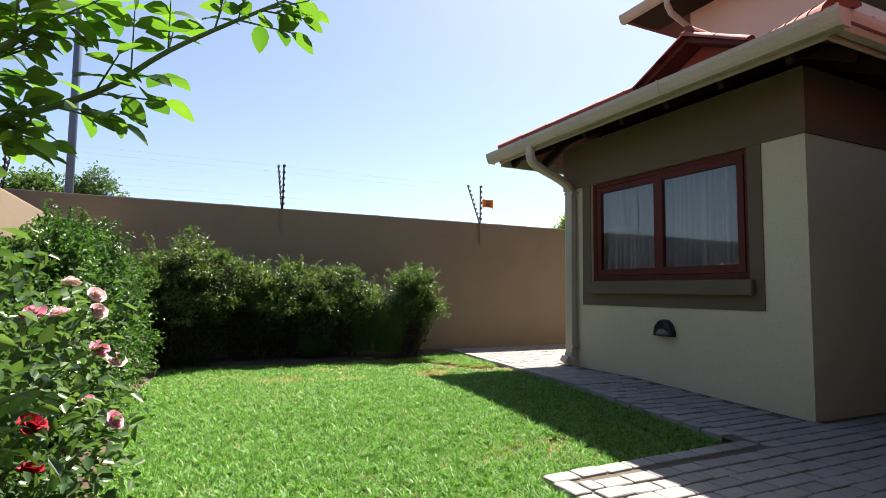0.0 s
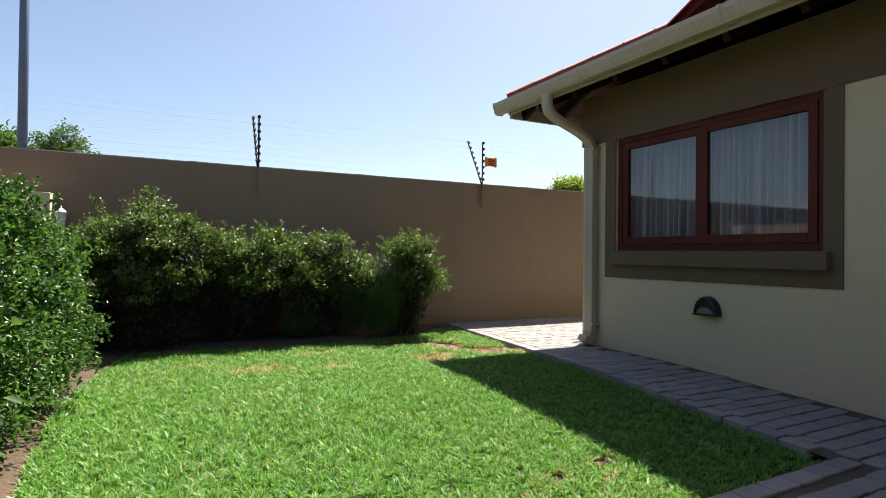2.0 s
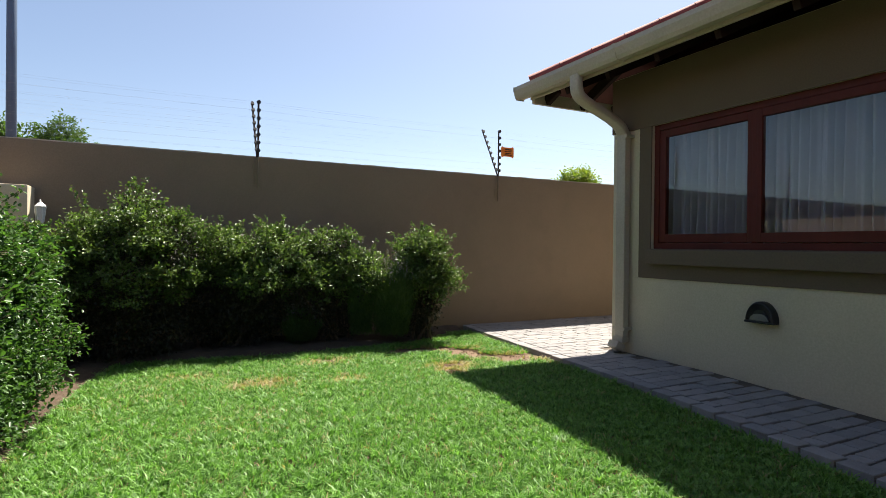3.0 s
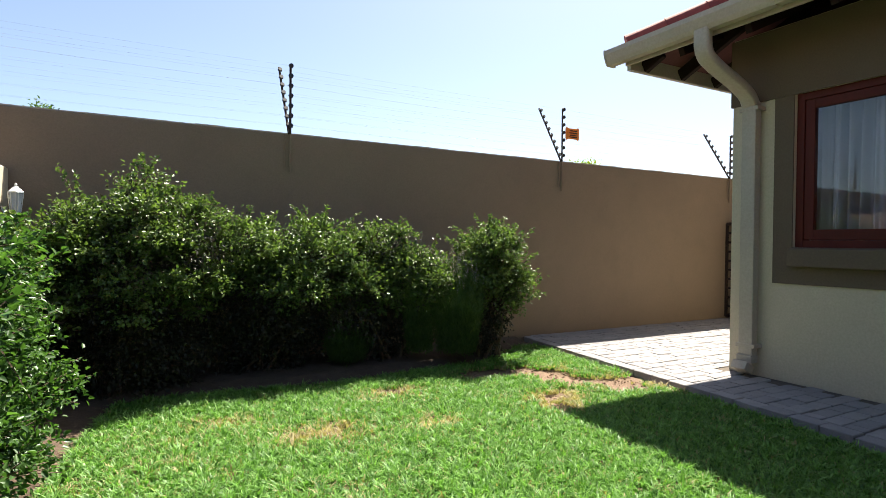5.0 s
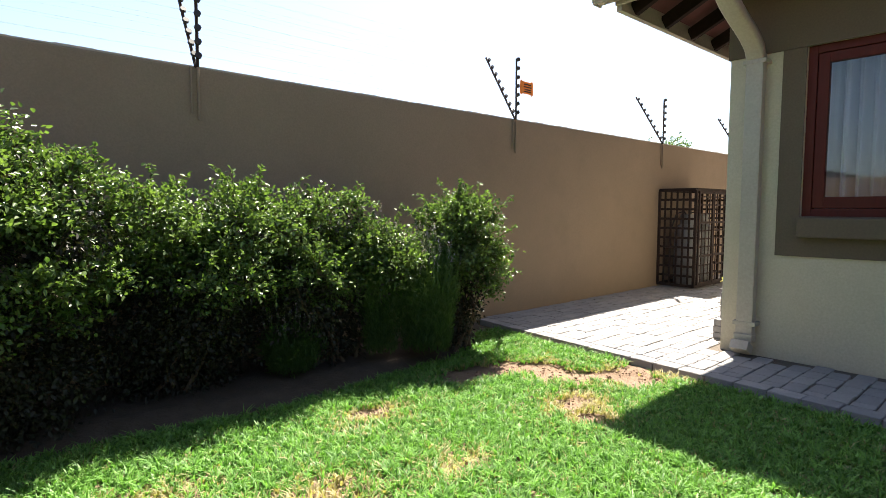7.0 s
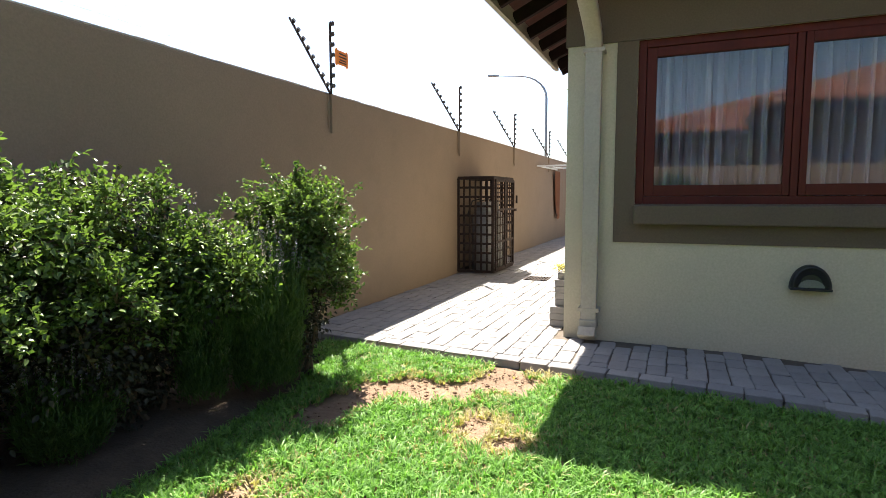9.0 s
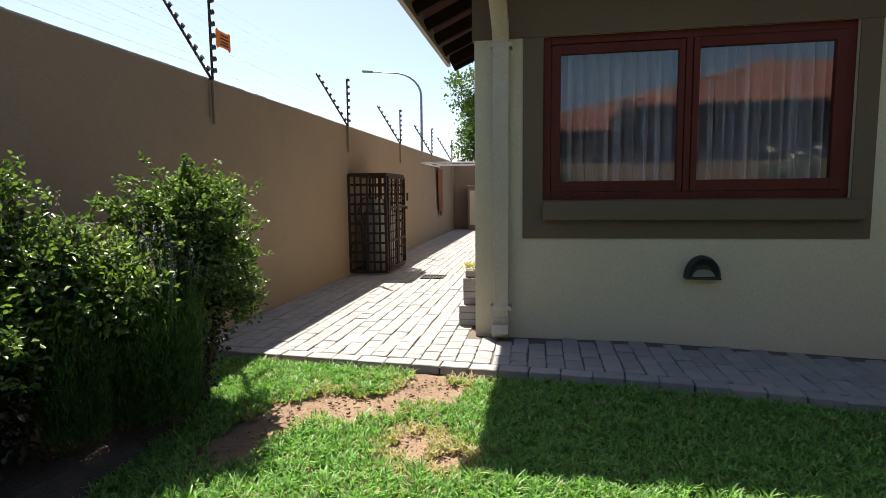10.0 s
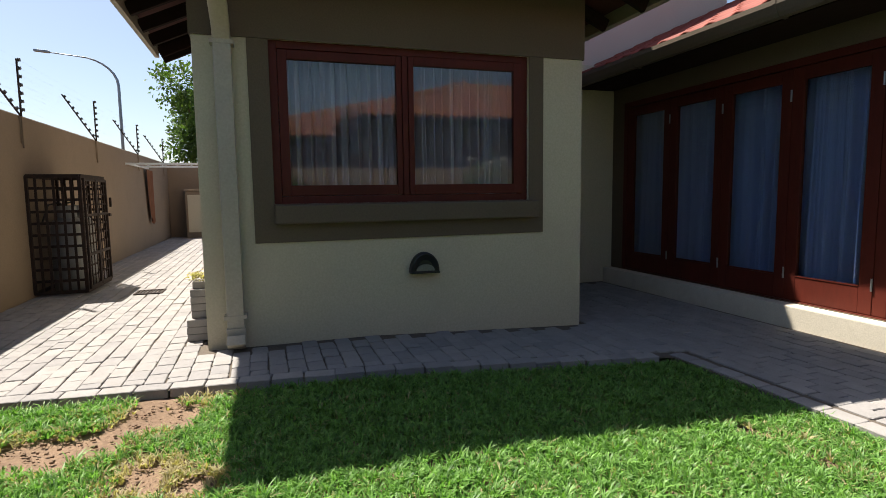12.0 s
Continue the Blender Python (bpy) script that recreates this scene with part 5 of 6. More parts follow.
def fence_post(x):
    p = thing("electric_fence_post", (x, FY, WALL_TOP), "black V-shaped electric fence bracket with insulators", "fence post", "electric fence posts")
    part("stake", tube(bmesh.new(), [(x, FY, WALL_TOP), (x, FY, WALL_TOP + 0.61)], 0.0105, 6), M_IRON, p)
    part("wall_stake", tube(bmesh.new(), [(x, FY, WALL_TOP - 0.34), (x, FY, WALL_TOP)], 0.009, 6), M_WALL, p, "stake painted tan like the wall")
    part("wall_stake", tube(bmesh.new(), [(x - 0.045, FY, WALL_TOP - 0.30), (x - 0.045, FY, WALL_TOP - 0.004)], 0.006, 6), M_WALL, p, "stake painted tan like the wall")
    arm0 = Vector((x - 0.012, FY, WALL_TOP + 0.0))
    part("leaning_arm", tube(bmesh.new(), [tuple(arm0), tuple(arm0 + ARM)], 0.0105, 6), M_IRON, p)
    for k in range(7):
        z = WALL_TOP + 0.07 + k * 0.088
        bm = tube(bmesh.new(), [(x, FY - 0.006, z), (x, FY - 0.016, z), (x, FY - 0.022, z), (x, FY - 0.034, z)], [0.014, 0.023, 0.016, 0.020], 8)
        part("insulator", bm, M_BLACK, p)
    for k in range(8):
        c = arm0 + ARM * ((k + 0.9) / 8.4)
        d = Vector((0, -0.86, 0.51))
        bm = tube(bmesh.new(), [tuple(c + d * a) for a in (0.006, 0.016, 0.022, 0.034)], [0.014, 0.023, 0.016, 0.020], 8)
        part("insulator", bm, M_BLACK, p)
    return p


first = fence_post(POST_X[0])
for x in POST_X[1:]:
    copy_thing(first, Matrix.Translation((x, FY, WALL_TOP)))


def wire(k, y, z):
    pts = []
    for a, b in zip(POST_X, POST_X[1:]):
        for t in (0, 0.25, 0.5, 0.75):
            pts.append((a + (b - a) * t, y, z - 0.012 * 4 * t * (1 - t)))
    pts.append((POST_X[-1], y, z))
    ob = part("electric_fence_wire", tube(bmesh.new(), pts, 0.0004, 3, False), M_STEEL)
    return tagged(ob, "thin steel wire strung between the fence brackets", "wire", "electric fence wires")


for k in range(7):
    wire(k, FY - 0.022, WALL_TOP + 0.07 + k * 0.088)
for k in range(8):
    c = Vector((0, FY, WALL_TOP)) + ARM * ((k + 0.9) / 8.4) + Vector((0, -0.86, 0.51)) * 0.022
    wire(k, c.y, c.z)

sg = thing("warning_sign", (4.56, FY - 0.03, WALL_TOP + 0.3), "small orange electric fence warning sign", "sign")
pm = bmesh.new()
sx, sz = 4.51, WALL_TOP + 0.25
out = [(0, 0.015), (0.012, 0), (0.03, 0.012), (0.12, 0.012), (0.138, 0), (0.15, 0.015), (0.15, 0.10), (0.138, 0.115), (0.12, 0.103), (0.03, 0.103), (0.012, 0.115), (0, 0.10)]
fv = [pm.verts.new((sx + a * 1.35, FY - 0.036, sz + b * 1.35)) for a, b in out]
f = pm.faces.new(fv)
ex = bmesh.ops.extrude_face_region(pm, geom=[f])
for v in ex["geom"]:
    if isinstance(v, bmesh.types.BMVert):
        v.co.y += 0.004
bmesh.ops.recalc_face_normals(pm, faces=pm.faces[:])
part("plate", pm, M_ORANGE, sg)
for k, (a, b, h) in enumerate(((0.045, 0.125, 0.082), (0.04, 0.13, 0.062), (0.05, 0.12, 0.042), (0.04, 0.125, 0.026))):
    part("text_bar", boxed(sx + a * 1.35, sx + b * 1.35, FY - 0.0385, FY - 0.0362, sz + h * 1.3, sz + h * 1.3 + 0.011), M_INK, sg)


# ---- gas cage against the wall ----
def gas_cage():
    x0, x1, y0, y1, h = 7.55, 8.50, 7.74, WALL_Y - 0.01, 1.34
    c = thing("gas_cage", ((x0 + x1) / 2, (y0 + y1) / 2, 0), "rusty black steel lattice cage for gas bottles", "gas cage")
    fr = bmesh.new()
    a = 0.018
    for x in (x0, x1):
        for y in (y0, y1):
            box(fr, x - a, x + a, y - a, y + a, 0.03, h, 0.003)
    for z in (0.04, h):
        for y in (y0, y1):
            box(fr, x0, x1, y - a * 0.9, y + a * 0.9, z - a, z + a)
        for x in (x0, x1):
            box(fr, x - a * 0.9, x + a * 0.9, y0, y1, z - a, z + a)
    part("frame", fr, M_IRON, c)
    for x in (x0, x1):
        for k in range(1, 6):
            y = y0 + (y1 - y0) * k / 6
            part("bar", boxed(x - 0.004, x + 0.004, y - 0.013, y + 0.013, 0.05, h - 0.01), M_IRON, c)
        for k in range(1, 10):
            z = 0.04 + (h - 0.04) * k / 10
            part("strap", boxed(x + 0.005, x + 0.010, y0, y1, z - 0.015, z + 0.015), M_IRON, c)
    # two doors of flat bars on the yard side
    for dx0, dx1 in ((x0 + 0.02, (x0 + x1) / 2 - 0.006), ((x0 + x1) / 2 + 0.006, x1 - 0.02)):
        d = bmesh.new()
        yy = y0 - 0.03
        for x in (dx0 + 0.015, dx1 - 0.015):
            box(d, x - 0.015, x + 0.015, yy - 0.012, yy + 0.012, 0.06, h - 0.02, 0.003)
        for z in (0.075, 0.45, 0.9, h - 0.035):
            box(d, dx0, dx1, yy - 0.010, yy + 0.010, z - 0.015, z + 0.015)
        door = part("cage_door", d, M_IRON, c)
        for k in range(1, 4):
            x = dx0 + (dx1 - dx0) * k / 4
            part("bar", boxed(x - 0.010, x + 0.010, yy - 0.004, yy + 0.004, 0.07, h - 0.03), M_IRON, door)
        for z in (0.2, 0.32, 0.57, 0.68, 0.79, 1.02, 1.14, 1.25):
            part("strap", boxed(dx0, dx1, yy + 0.005, yy + 0.010, z - 0.010, z + 0.010), M_IRON, door)
    latch = bmesh.new()
    box(latch, x1 - 0.02, x1 + 0.05, y0 - 0.06, y0 - 0.03, 0.86, 0.90, 0.004)
    part("latch", latch, M_IRON, c)
    part("padlock", boxed(x1 + 0.01, x1 + 0.045, y0 - 0.075, y0 - 0.05, 0.98, 1.10, bevel=0.006), M_IRON, c)
    part("roof_sheet", boxed(x0, x1, y0 - 0.02, y1, h + 0.0185, h + 0.024), M_IRON, c)
    for k, (cx, hh, m) in enumerate(((7.83, 0.92, M_GAS), (8.24, 0.92, M_GAS))):
        g = thing("gas_cylinder", (cx, 7.97, 0), "silver-grey gas cylinder standing in the cage", "gas cylinder", "gas cylinders")
        prof = [(0.0, 0.13), (0.02, 0.15), (0.06, 0.17), (0.35, 0.172), (0.36, 0.176), (0.38, 0.172), (hh - 0.16, 0.17), (hh - 0.08, 0.14), (hh - 0.02, 0.07), (hh, 0.03)]
        part("body", tube(bmesh.new(), [(cx, 7.97, z) for z, _ in prof], [r_ for _, r_ in prof], 22), m, g, "", True)
        part("valve", tube(bmesh.new(), [(cx, 7.97, hh - 0.01), (cx, 7.97, hh + 0.05), (cx, 7.97, hh + 0.07)], [0.02, 0.024, 0.012], 10), M_STEEL, g)
        coll = bmesh.new()
        tube(coll, [(cx, 7.97, hh - 0.08), (cx, 7.97, hh + 0.09)], 0.10, 18, False)
        part("collar", coll, m, g)
        part("hose", tube(bmesh.new(), [(cx, 7.97, hh + 0.05), (cx + 0.05, 8.05, hh + 0.13), (cx + 0.1, 8.18, hh + 0.1), (cx + 0.1, WALL_Y - 0.01, hh - 0.1)], 0.011, 8), M_BLACK, g, "black rubber hose")
    return c


gas_cage()

# ---- stacked pavers and a plant at the side wall ----
r = np.random.default_rng(61)
z = 0.0
for lvl in range(8):
    off = 0.0 if lvl < 3 else (0.05 if lvl < 7 else 0.09)
    w = 0.165 if lvl < 3 else (0.135 if lvl < 7 else 0.13)
    for j in range(2 if lvl < 7 else 1):
        x0 = 4.86 + off + j * 0.215
        b = boxed(x0, x0 + 0.205, HY1 + 0.006 + r.uniform(0, 0.006), HY1 + w + r.uniform(-0.006, 0.006), z, z + 0.054, bevel=0.006)
        ob = tagged(part("stacked_paver", b, M_PAVER), "loose grey paver in a stack against the wall", "paver", "stacked pavers")
    z += 0.0555
tub = thing("plant_tuft", (5.02, HY1 + 0.09, z), "small dry green plant on the stacked pavers", "plant")
pr = np.random.default_rng(62)
pp = np.array([5.02, HY1 + 0.09, z]) + pr.normal(0, 1, (160, 3)) * np.array([0.035, 0.03, 0.015]) + np.array([0, 0, 0.03])
v, q = leaf_arrays(pr, pp, unit(pp - np.array([5.02, HY1 + 0.09, z])), 0.03, 0.012)
mesh_from_arrays("foliage", v, q, M_STRAW, tub)

# ---- folding clothes line far down the yard ----
cl = thing("clothes_line", (12.4, WALL_Y, 1.75), "white wall-mounted folding clothes line", "clothes line")
for x in (12.25, 13.4):
    part("arm", boxed(x - 0.015, x + 0.015, WALL_Y - 1.5, WALL_Y - 0.002, 1.72, 1.755, bevel=0.004), M_WHITE, cl)
part("front_bar", boxed(12.23, 13.42, WALL_Y - 1.53, WALL_Y - 1.50, 1.72, 1.755, bevel=0.004), M_WHITE, cl)
part("wall_bar", boxed(12.23, 14.30, WALL_Y - 0.04, WALL_Y - 0.002, 1.725, 1.755, bevel=0.004), M_WHITE, cl)
for k in range(5):
    y = WALL_Y - 0.25 - k * 0.27
    part("line", tube(bmesh.new(), [(12.25, y, 1.745), (13.4, y, 1.745)], 0.003, 5), M_WHITE, cl)
# cloth hung on it
n = 24
u = np.linspace(0, 0.55, n)
vs = []
for k, zz in enumerate(np.linspace(1.69, 0.50, 8)):
    vs.append(np.stack([13.85 + 0.03 * k + u * (1 - 0.05 * k), np.full(n, WALL_Y - 0.075) + 0.022 * np.sin(u * 34 + k * 0.4), zz + 0.16 * ((u - 0.275) / 0.275) ** 2 * (k / 7)], 1))
i = (np.arange(7)[:, None] * n + np.arange(n - 1)[None]).ravel()
cq = np.stack([i, i + 1, i + 1 + n, i + n], 1)
tagged(mesh_from_arrays("hanging_cloth", np.concatenate(vs), cq, M_RAG, None, True), "faded brown-orange cloth hanging from the clothes line", "cloth")
# pale meter box at the far end
mb = thing("meter_box", (16.8, 7.4, 0), "pale upright service box at the end of the yard", "box")
part("cabinet", boxed(16.5, 16.98, 7.0, 7.8, 0.0, 1.25, bevel=0.02), M_WALL, mb)
part("lid", boxed(16.47, 17.0, 6.97, 7.83, 1.25, 1.29, bevel=0.008), M_WALL, mb)
part("door_panel", boxed(16.485, 16.499, 7.06, 7.74, 0.15, 1.15, bevel=0.004), M_CREAM, mb)

# ---- neighbouring house across the garden wall (mirrored in the window) ----
nb = thing("neighbour_house", (-6.0, 3.0, 0), "neighbouring house with brown walls and red tiled hip roof", "house")
part("wall", boxed(-9.0, -2.8, -6.4, 3.5, -0.3, 2.6), M_NEXT, nb)
part("wall", boxed(-22.0, -5.0, -13.0, 5.9, -0.1, 2.4), M_NEXT, nb)


def hip_roof(x0, x1, y0, y1, z, k, parent):
    """Hipped deck over a rectangle, ridge along y."""
    half = (x1 - x0) / 2
    xm, rz = (x0 + x1) / 2, z + half * k
    ya, yb = y0 + half, y1 - half
    bm = bmesh.new()
    v = [bm.verts.new(p) for p in ((x0, y0, z), (x1, y0, z), (x1, y1, z), (x0, y1, z), (xm, ya, rz), (xm, yb, rz))]
    for f in ((0, 1, 4), (1, 2, 5, 4), (2, 3, 5), (3, 0, 4, 5), (3, 2, 1, 0)):
        bm.faces.new([v[i] for i in f])
    part("roof", bm, M_TILE_J, parent)
    for yc, ye in ((y0, ya), (y1, yb)):
        hip = tube(bmesh.new(), [(x1, yc, z + 0.05), (xm, ye, rz + 0.06)], 0.13, 8)
        part("hip_capping", hip, M_TILE_J, parent)
    part("fascia", boxed(x1 - 0.03, x1 + 0.0, y0, y1, z - 0.16, z - 0.002), M_TIMBER, parent)
    c, s = math.cos(math.atan(k)), math.sin(math.atan(k))
    L = y1 - y0
    m = slope_matrix((x1 + 0.04, y0, z + 0.012), (0, 1, 0), (-c, 0, s))
    t1 = lay_tiles(m, L, half / c, lambda a, b: b * c < a < L - b * c and b * c < half, None, "tiles", None, TVF)
    t1.parent = parent
    t1.location = -wloc(parent)
    t1["kind"] = "stuff"
    W = x1 - x0
    m = slope_matrix((x1, y1 + 0.04, z + 0.012), (-1, 0, 0), (0, -c, s))
    t2 = lay_tiles(m, W, half / c, lambda a, b: b * c < a < W - b * c, None, "tiles", None, TVF)
    t2.parent = parent
    t2.location = -wloc(parent)
    t2["kind"] = "stuff"


hip_roof(-9.6, -2.1, -7.1, 4.1, 2.62, 0.37, nb)
hip_roof(-22.3, -4.3, -13.7, 6.6, 2.42, 0.34, nb)


# ---- white lantern on the pier in the corner ----
def wall_lantern(x, y, z):
    L = thing("wall_lantern", (x - 0.095, y, z), "white metal lantern with frosted glass on the corner pier", "wall lamp")
    part("wall_plate", boxed(x - 0.096, x - 0.084, y - 0.03, y + 0.03, z - 0.08, z + 0.06, bevel=0.004), M_WHITE, L)
    part("bracket", tube(bmesh.new(), [(x - 0.086, y, z - 0.04), (x - 0.05, y, z - 0.125), (x, y, z - 0.12), (x, y, z - 0.098)], 0.007, 8), M_WHITE, L)
    part("base_ring", tube(bmesh.new(), [(x, y, z - 0.10), (x, y, z - 0.082)], [0.026, 0.030], 6), M_WHITE, L)
    part("glass_body", tube(bmesh.new(), [(x, y, z - 0.082), (x, y, z + 0.05)], [0.028, 0.043], 6), M_FROST, L, "frosted white glass")
    for k in range(6):
        a = 2 * math.pi * k / 6
        c, q = math.cos(a), math.sin(a)
        part("rib", tube(bmesh.new(), [(x + 0.0295 * c, y + 0.0295 * q, z - 0.083), (x + 0.0445 * c, y + 0.0445 * q, z + 0.05)], 0.0035, 5), M_WHITE, L)
    part("cap", tube(bmesh.new(), [(x, y, z + 0.05), (x, y, z + 0.058), (x, y, z + 0.085), (x, y, z + 0.098)], [0.050, 0.050, 0.022, 0.009], 6), M_WHITE, L)
    part("finial", tube(bmesh.new(), [(x, y, z + 0.097), (x, y, z + 0.108), (x, y, z + 0.12)], [0.006, 0.009, 0.003], 8), M_WHITE, L)
    return L


wall_lantern(-0.55, 8.03, 1.30)


# ---- lawn ----
BARE = [(2.62, 7.08, 0.27, 0.22), (2.85, 7.05, 0.30, 0.21), (3.05, 6.99, 0.29, 0.22), (3.18, 6.86, 0.28, 0.22), (3.12, 6.68, 0.26, 0.20), (3.22, 6.54, 0.30, 0.20), (3.42, 6.40, 0.34, 0.22), (3.60, 6.38, 0.27, 0.24), (3.42, 6.22, 0.25, 0.16), (1.79, 6.93, 0.17, 0.10), (2.78, 6.27, 0.20, 0.14), (2.65, 6.08, 0.14, 0.09), (2.05, 3.5, 0.10, 0.06), (2.4, 3.55, 0.13, 0.07)]
STRAW = [(2.79, 6.27, 0.30, 0.22), (2.65, 6.08, 0.22, 0.14), (1.76, 6.89, 0.25, 0.15), (1.10, 6.30, 0.36, 0.20), (0.65, 6.69, 0.26, 0.18), (1.75, 6.15, 0.20, 0.12), (3.70, 6.15, 0.14, 0.30), (3.5, 6.35, 0.35, 0.25)]
DRY = [(2.7, 6.2, 0.45, 0.34), (1.8, 6.8, 0.5, 0.3), (1.3, 6.2, 0.65, 0.35), (3.3, 6.7, 0.40, 0.5), (2.1, 3.4, 0.5, 0.25), (0.25, 6.3, 0.35, 0.5), (0.15, 2.6, 0.3, 0.6), (0.8, 5.4, 0.4, 0.3)]


def spot(x, y, spots):
    return max(max(0.0, 1.25 - math.hypot((x - a) / c, (y - b) / d)) for a, b, c, d in spots)


def on_lawn(x, y):
    if y < PATIO_Y + PATIO_K * (x - PATIO_X) and x > PATIO_X - 0.01:
        return False
    return bed_x(y) - 0.02 < x < edge_x(y) - 0.05 and y < bed_y(x) + 0.02 + 0.0


def grass(seed, n):
    """Feet of small tufts, thinned over bare patches; the second list marks dry ones."""
    r = np.random.default_rng(seed)
    P, kind = [], []
    while len(P) < n:
        xs = r.uniform(-0.3, 4.2, 20000)
        ys = r.uniform(0.9, 7.9, 20000)
        near = r.random(20000)
        for x, y, k in zip(xs, ys, near):
            if y < 2.2 and k < 0.45:
                continue
            if not on_lawn(x, y):
                continue
            nz = noise.noise((x * 6, y * 6, 0.0)) * 0.35 + noise.noise((x * 19, y * 19, 3.0)) * 0.25
            bare = spot(x, y, BARE)
            if bare > 0.02 and bare + nz * 0.9 > 0.45 + 0.25 * k:
                continue
            dead = spot(x, y, STRAW)
            if dead > 0.3 and k < 0.35:
                continue
            dry = 0.05 + 0.8 * min(1.0, max(0.0, dead + nz - 0.1)) + 0.42 * min(1.0, spot(x, y, DRY)) * (0.5 + nz) + 0.5 * bare
            P.append((x, y))
            kind.append(r.random() < dry)
            if len(P) >= n:
                break
    return np.array(P), np.array(kind)


def blade_mesh(name, feet, per, r, mat, tall, label):
    """Tufts of bent blades that spread from each foot."""
    k = len(feet)
    size = np.array([noise.noise((x * 14, y * 14, 5.0)) + 0.6 * noise.noise((x * 37, y * 37, 1.0)) for x, y in feet])
    size = np.clip(1.0 + 0.55 * size, 0.55, 1.6) * r.uniform(0.7, 1.3, k)
    F = np.repeat(feet, per, 0)
    n = len(F)
    h = tall * np.repeat(size, per) * r.uniform(0.6, 1.15, n)
    a = r.uniform(0, 6.283, n)
    out = np.stack([np.cos(a), np.sin(a)], 1)
    lean = out * r.uniform(0.1, 1.25, n)[:, None] + np.repeat(r.normal(0, 0.2, (k, 2)), per, 0)
    w = r.uniform(0.0022, 0.0050, n)
    side = np.stack([-np.sin(a), np.cos(a), np.zeros(n)], 1) * w[:, None]
    base = np.stack([F[:, 0] + out[:, 0] * 0.006, F[:, 1] + out[:, 1] * 0.006, np.array([fall(x, y) for x, y in F]) - 0.045], 1)
    up = np.stack([lean[:, 0] * h * 0.42, lean[:, 1] * h * 0.42, h * 0.66], 1)
    tip = np.stack([lean[:, 0] * h * 1.1, lean[:, 1] * h * 1.1, h * (1.0 - 0.12 * np.hypot(lean[:, 0], lean[:, 1]))], 1)
    v = np.stack([base - side, base + side, base + up + side * 0.85, base + up - side * 0.85, base + tip + side * 0.12, base + tip - side * 0.12], 1).reshape(-1, 3)
    i = np.arange(n)[:, None] * 6
    q = np.concatenate([i + np.array([0, 1, 2, 3]), i + np.array([3, 2, 4, 5])], 1).reshape(-1, 4)
    return tagged(mesh_from_arrays(name, v, q, mat), label, "grass", "", "stuff")


gp, gk = grass(71, 75000)
r = np.random.default_rng(72)
blade_mesh("lawn_grass", gp[~gk], 5, r, M_GRASS, 0.036, "short bright green mown lawn grass")
blade_mesh("dry_grass", gp[gk], 5, r, M_STRAW, 0.029, "dry straw-coloured blades among the lawn")


def soil_crumbs(n, seed):
    """Small clods and pebbles lying on the bare patches."""
    r = np.random.default_rng(seed)
    vs, qs = [], []
    cube = np.array([(x, y, z) for z in (-1, 1) for x, y in ((-1, -1), (1, -1), (1, 1), (-1, 1))], float)
    faces = np.array([(0, 3, 2, 1), (4, 5, 6, 7), (0, 1, 5, 4), (1, 2, 6, 5), (2, 3, 7, 6), (3, 0, 4, 7)])
    while len(vs) < n:
        a, b, c, d = BARE[int(r.integers(0, len(BARE)))]
        x, y = a + r.normal(0, 0.55) * c, b + r.normal(0, 0.55) * d
        if not on_lawn(x, y):
            continue
        size = 0.002 + 0.006 * r.random() ** 3
        turn = np.array(Matrix.Rotation(r.uniform(0, 6.283), 3, "Z"))
        v = cube * (1 + r.normal(0, 0.25, (8, 3))) * size * np.array([1, 0.8, 0.6])
        vs.append(v @ turn.T + np.array([x, y, fall(x, y) - 0.046 + size * 0.5]))
        qs.append(faces + 8 * (len(vs) - 1))
    ob = mesh_from_arrays("soil_crumbs", np.concatenate(vs), np.concatenate(qs), M_DRYSOIL)
    return tagged(ob, "small brown clods and pebbles on the bare earth", "soil", "", "stuff")


soil_crumbs(650, 75)

# ---- paving ----
PL, PW, GAP = 0.187, 0.117, 0.0065
prng = np.random.default_rng(81)
sandb = bmesh.new()
YS = [-4.0, 2.5, PATIO_Y - 0.02, PATIO_Y + 0.05] + [3.2 + 0.2 * k for k in range(10)] + [WALL_Y]
edge_row = None
for yy in YS:
    left = PATIO_X + 0.01 if yy < PATIO_Y else edge_x(yy) + 0.01
    pair = [sandb.verts.new((xx, yy, fall(3.5, yy) - 0.012)) for xx in (left, 17.0)]
    if edge_row:
        sandb.faces.new((edge_row[0], edge_row[1], pair[1], pair[0]))
    edge_row = pair
paving = structure("paving", sandb, M_SAND, "grey concrete block paving with dark sandy joints", "paving")


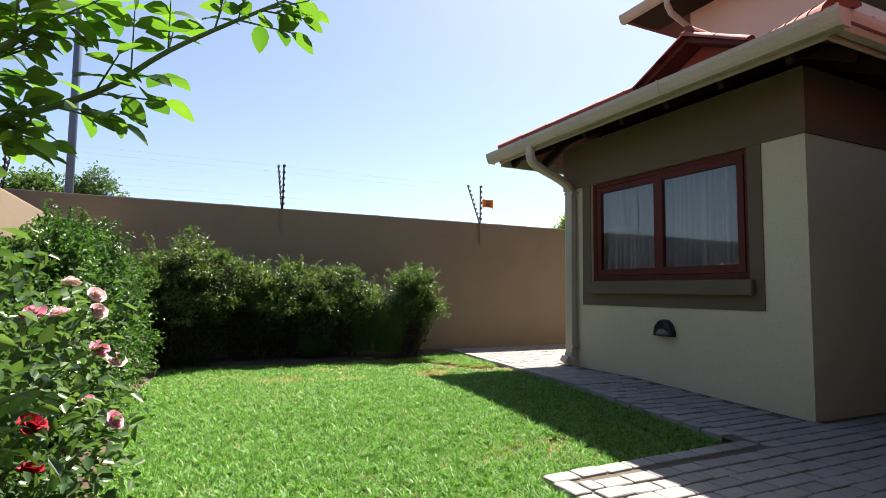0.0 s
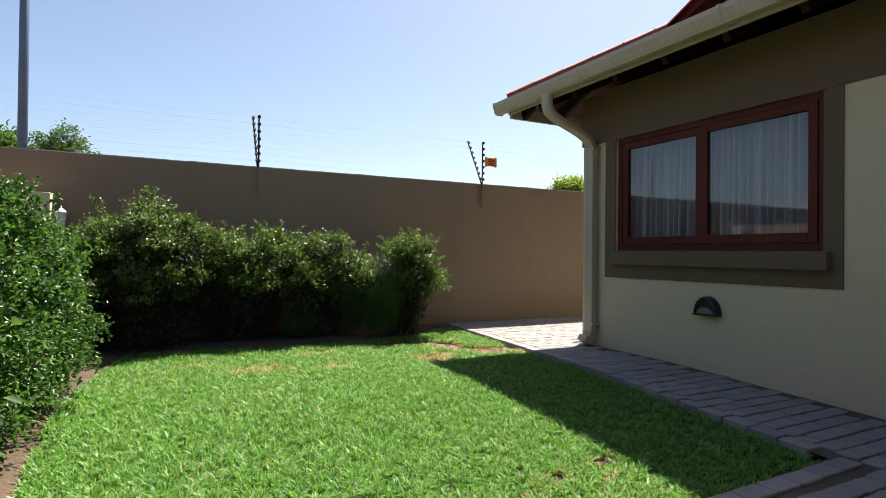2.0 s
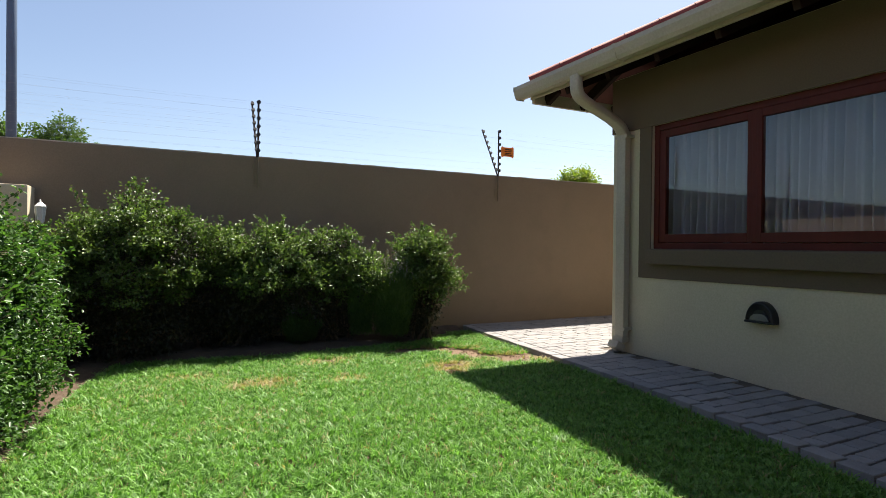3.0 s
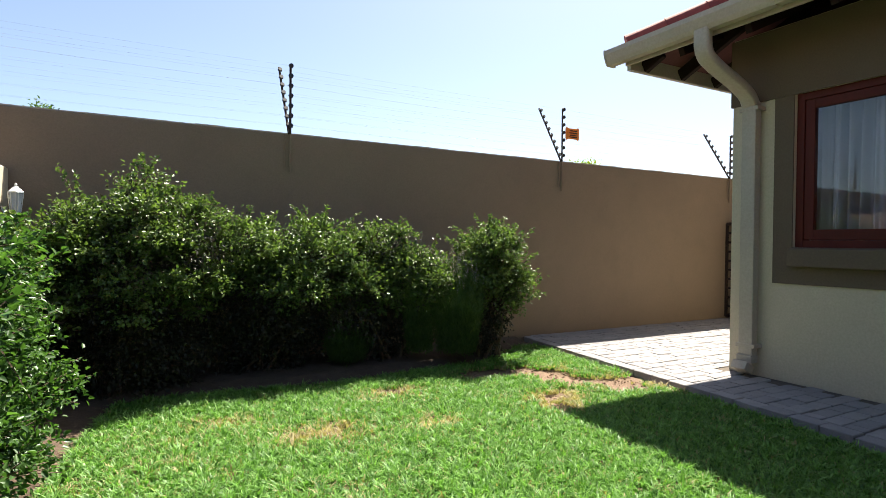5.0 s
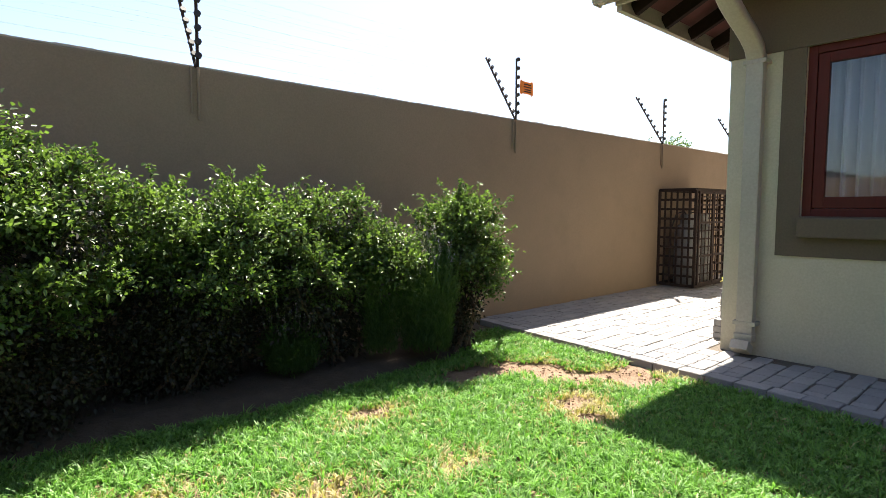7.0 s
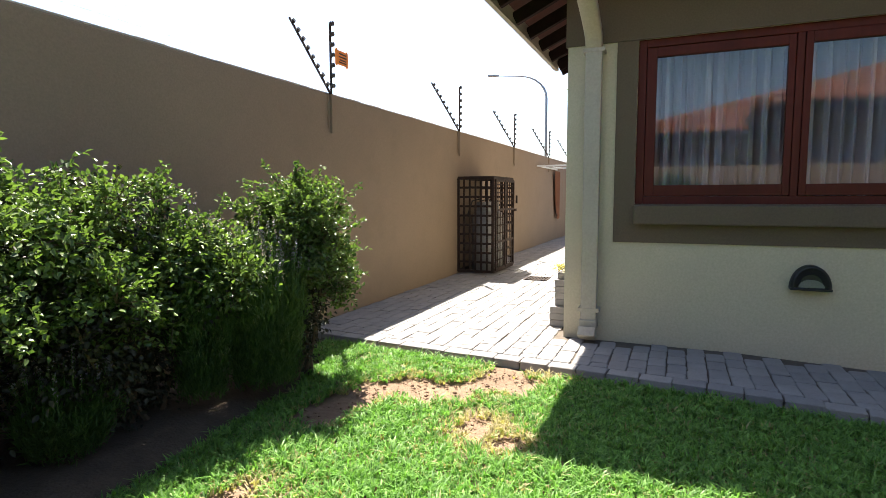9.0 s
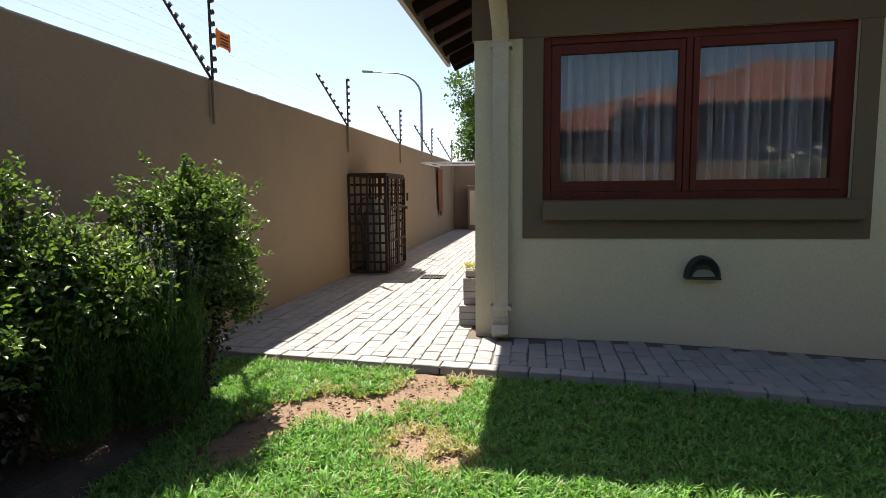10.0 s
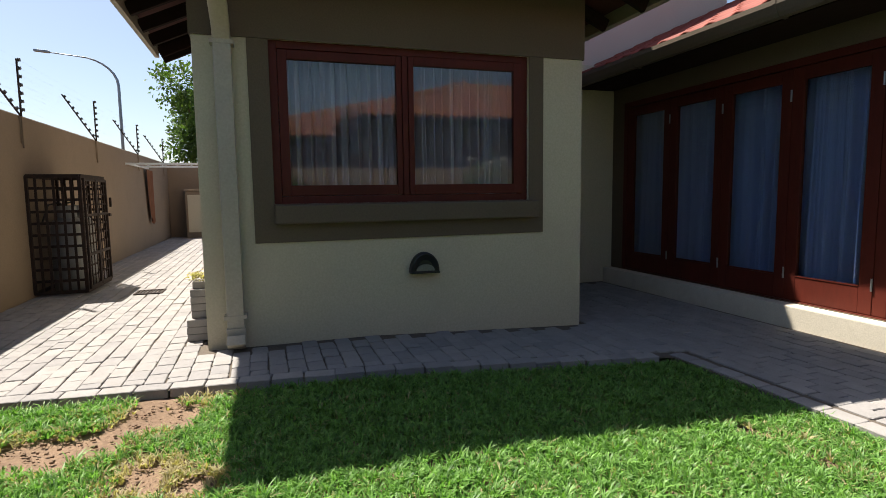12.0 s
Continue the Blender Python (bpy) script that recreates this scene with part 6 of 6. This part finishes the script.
def paver_data(l, w, seed):
    """A worn block: uneven outline, chipped top edge, open below."""
    r = np.random.default_rng(seed)
    ring = []
    for (x0, y0), (x1, y1) in zip(((-1, -1), (1, -1), (1, 1), (-1, 1)), ((1, -1), (1, 1), (-1, 1), (-1, -1))):
        for t in (0.06, 0.5, 0.94):
            ring.append((l / 2 * (x0 + (x1 - x0) * t) + r.normal(0, 0.0016), w / 2 * (y0 + (y1 - y0) * t) + r.normal(0, 0.0016)))
    n = len(ring)
    v = [(x, y, -0.055) for x, y in ring] + [(x, y, -0.004 + r.normal(0, 0.0008)) for x, y in ring]
    v += [(x - math.copysign(min(0.004, abs(x)), x), y - math.copysign(min(0.004, abs(y)), y), r.normal(0, 0.0006)) for x, y in ring]
    f = []
    for a in (0, n):
        f += [(a + k, a + (k + 1) % n, a + n + (k + 1) % n, a + n + k) for k in range(n)]
    f.append(tuple(range(2 * n, 3 * n)))
    me = bpy.data.meshes.new("paver")
    me.from_pydata(v, [], f)
    me.materials.append(M_PAVER)
    return me


variants = [paver_data(PL - GAP, PW - GAP, 90 + k) for k in range(6)] + [paver_data(PL / 2 - GAP, PW - GAP, 96 + k) for k in range(2)]
spots = []
# edge courses: stretchers along the lawn, laid in the line of the edge
ang = math.degrees(math.atan(EDGE_K))
y = PATIO_Y + 0.14
while y < WALL_Y - 0.1:
    spots.append((edge_x(y + 0.1) + 0.062, y + 0.1, 90 - ang))
    y += PL
x = PATIO_X + 0.1
while x < edge_x(3.1) + 0.1:
    spots.append((x, PATIO_Y - 0.06 + PATIO_K * (x - PATIO_X), 1.15))
    x += PL
y = PATIO_Y - 0.2
while y > -1.0:
    spots.append((PATIO_X + 0.062, y, 90.0))
    y -= PL


def clear_of_house(x, y):
    if HX - 0.09 < x and HY0 - 0.04 < y < HY1 + 0.04:
        return False
    if y < DY + 0.19:
        return x < 2.2
    return not (x > 6.6 and y < HY0)


# field: stretcher bond, long sides running away down the yard
row = 0
y = 1.5
while y < WALL_Y - 0.04:
    # where the run of blocks begins behind the edge course
    if y > PATIO_Y + 0.14:
        left = edge_x(y) + 0.124
    else:
        left = PATIO_X + 0.124
        if y > PATIO_Y - 0.17:
            left = edge_x(y) + 0.124
    x = left
    if row % 2:
        if clear_of_house(x + 0.05, y):
            spots.append((x + PL / 4, y, 0.001))
        x += PL / 2
    while x < 16.9:
        if clear_of_house(x + PL / 2, y):
            spots.append((x + PL / 2, y, 0.0))
        x += PL
    y += PW + 0.0005
    row += 1
AX, AY = 3.9, 6.2   # the stretch by the corner of the wing, which the walk passes nearest
spots.sort(key=lambda s: math.hypot(s[0] - AX, (s[1] - AY) * 0.9))
base_v = [np.array([tuple(v.co) for v in me.vertices]) for me in variants]
base_f = [[tuple(p.vertices) for p in me.polygons] for me in variants]
jv, jf, jn = [], [], 0
for k, (x, y, a) in enumerate(spots):
    vi = int(prng.integers(6, 8)) if a == 0.001 else int(prng.integers(0, 6))
    m = pose(x + prng.normal(0, 0.0025), y + prng.normal(0, 0.0025), fall(max(x, 1.0), y) + prng.normal(0, 0.0016), prng.normal(0, 0.4), prng.normal(0, 0.3), a + prng.normal(0, 0.8))
    if k < 300:
        ob = new("paver", variants[vi])
        ob.parent = paving
        ob.matrix_local = m
    else:
        M = np.array(m)
        jv.append(base_v[vi] @ M[:3, :3].T + M[:3, 3])
        jf += [tuple(i + jn for i in f) for f in base_f[vi]]
        jn += len(base_v[vi])
jm = bpy.data.meshes.new("paver_run")
jm.from_pydata([tuple(p) for p in np.concatenate(jv)], [], jf)
jm.materials.append(M_PAVER_J)
run = new("paver_run", jm)
run.parent = paving
run["kind"] = "stuff"

# drain grate set in the paving
dg = thing("drain_grate", (7.42, 7.08, 0.0), "dark metal drain grate set in the paving", "drain grate")
fr = bmesh.new()
for a, b, c, d in ((7.27, 7.30, 6.93, 7.23), (7.54, 7.57, 6.93, 7.23), (7.30, 7.54, 6.93, 6.955), (7.30, 7.54, 7.205, 7.23)):
    box(fr, a, b, c, d, 0.002, 0.012)
part("frame", fr, M_IRON, dg)
for k in range(6):
    yy = 6.985 + k * 0.038
    part("slat", boxed(7.30, 7.54, yy - 0.009, yy + 0.009, 0.003, 0.011), M_IRON, dg)
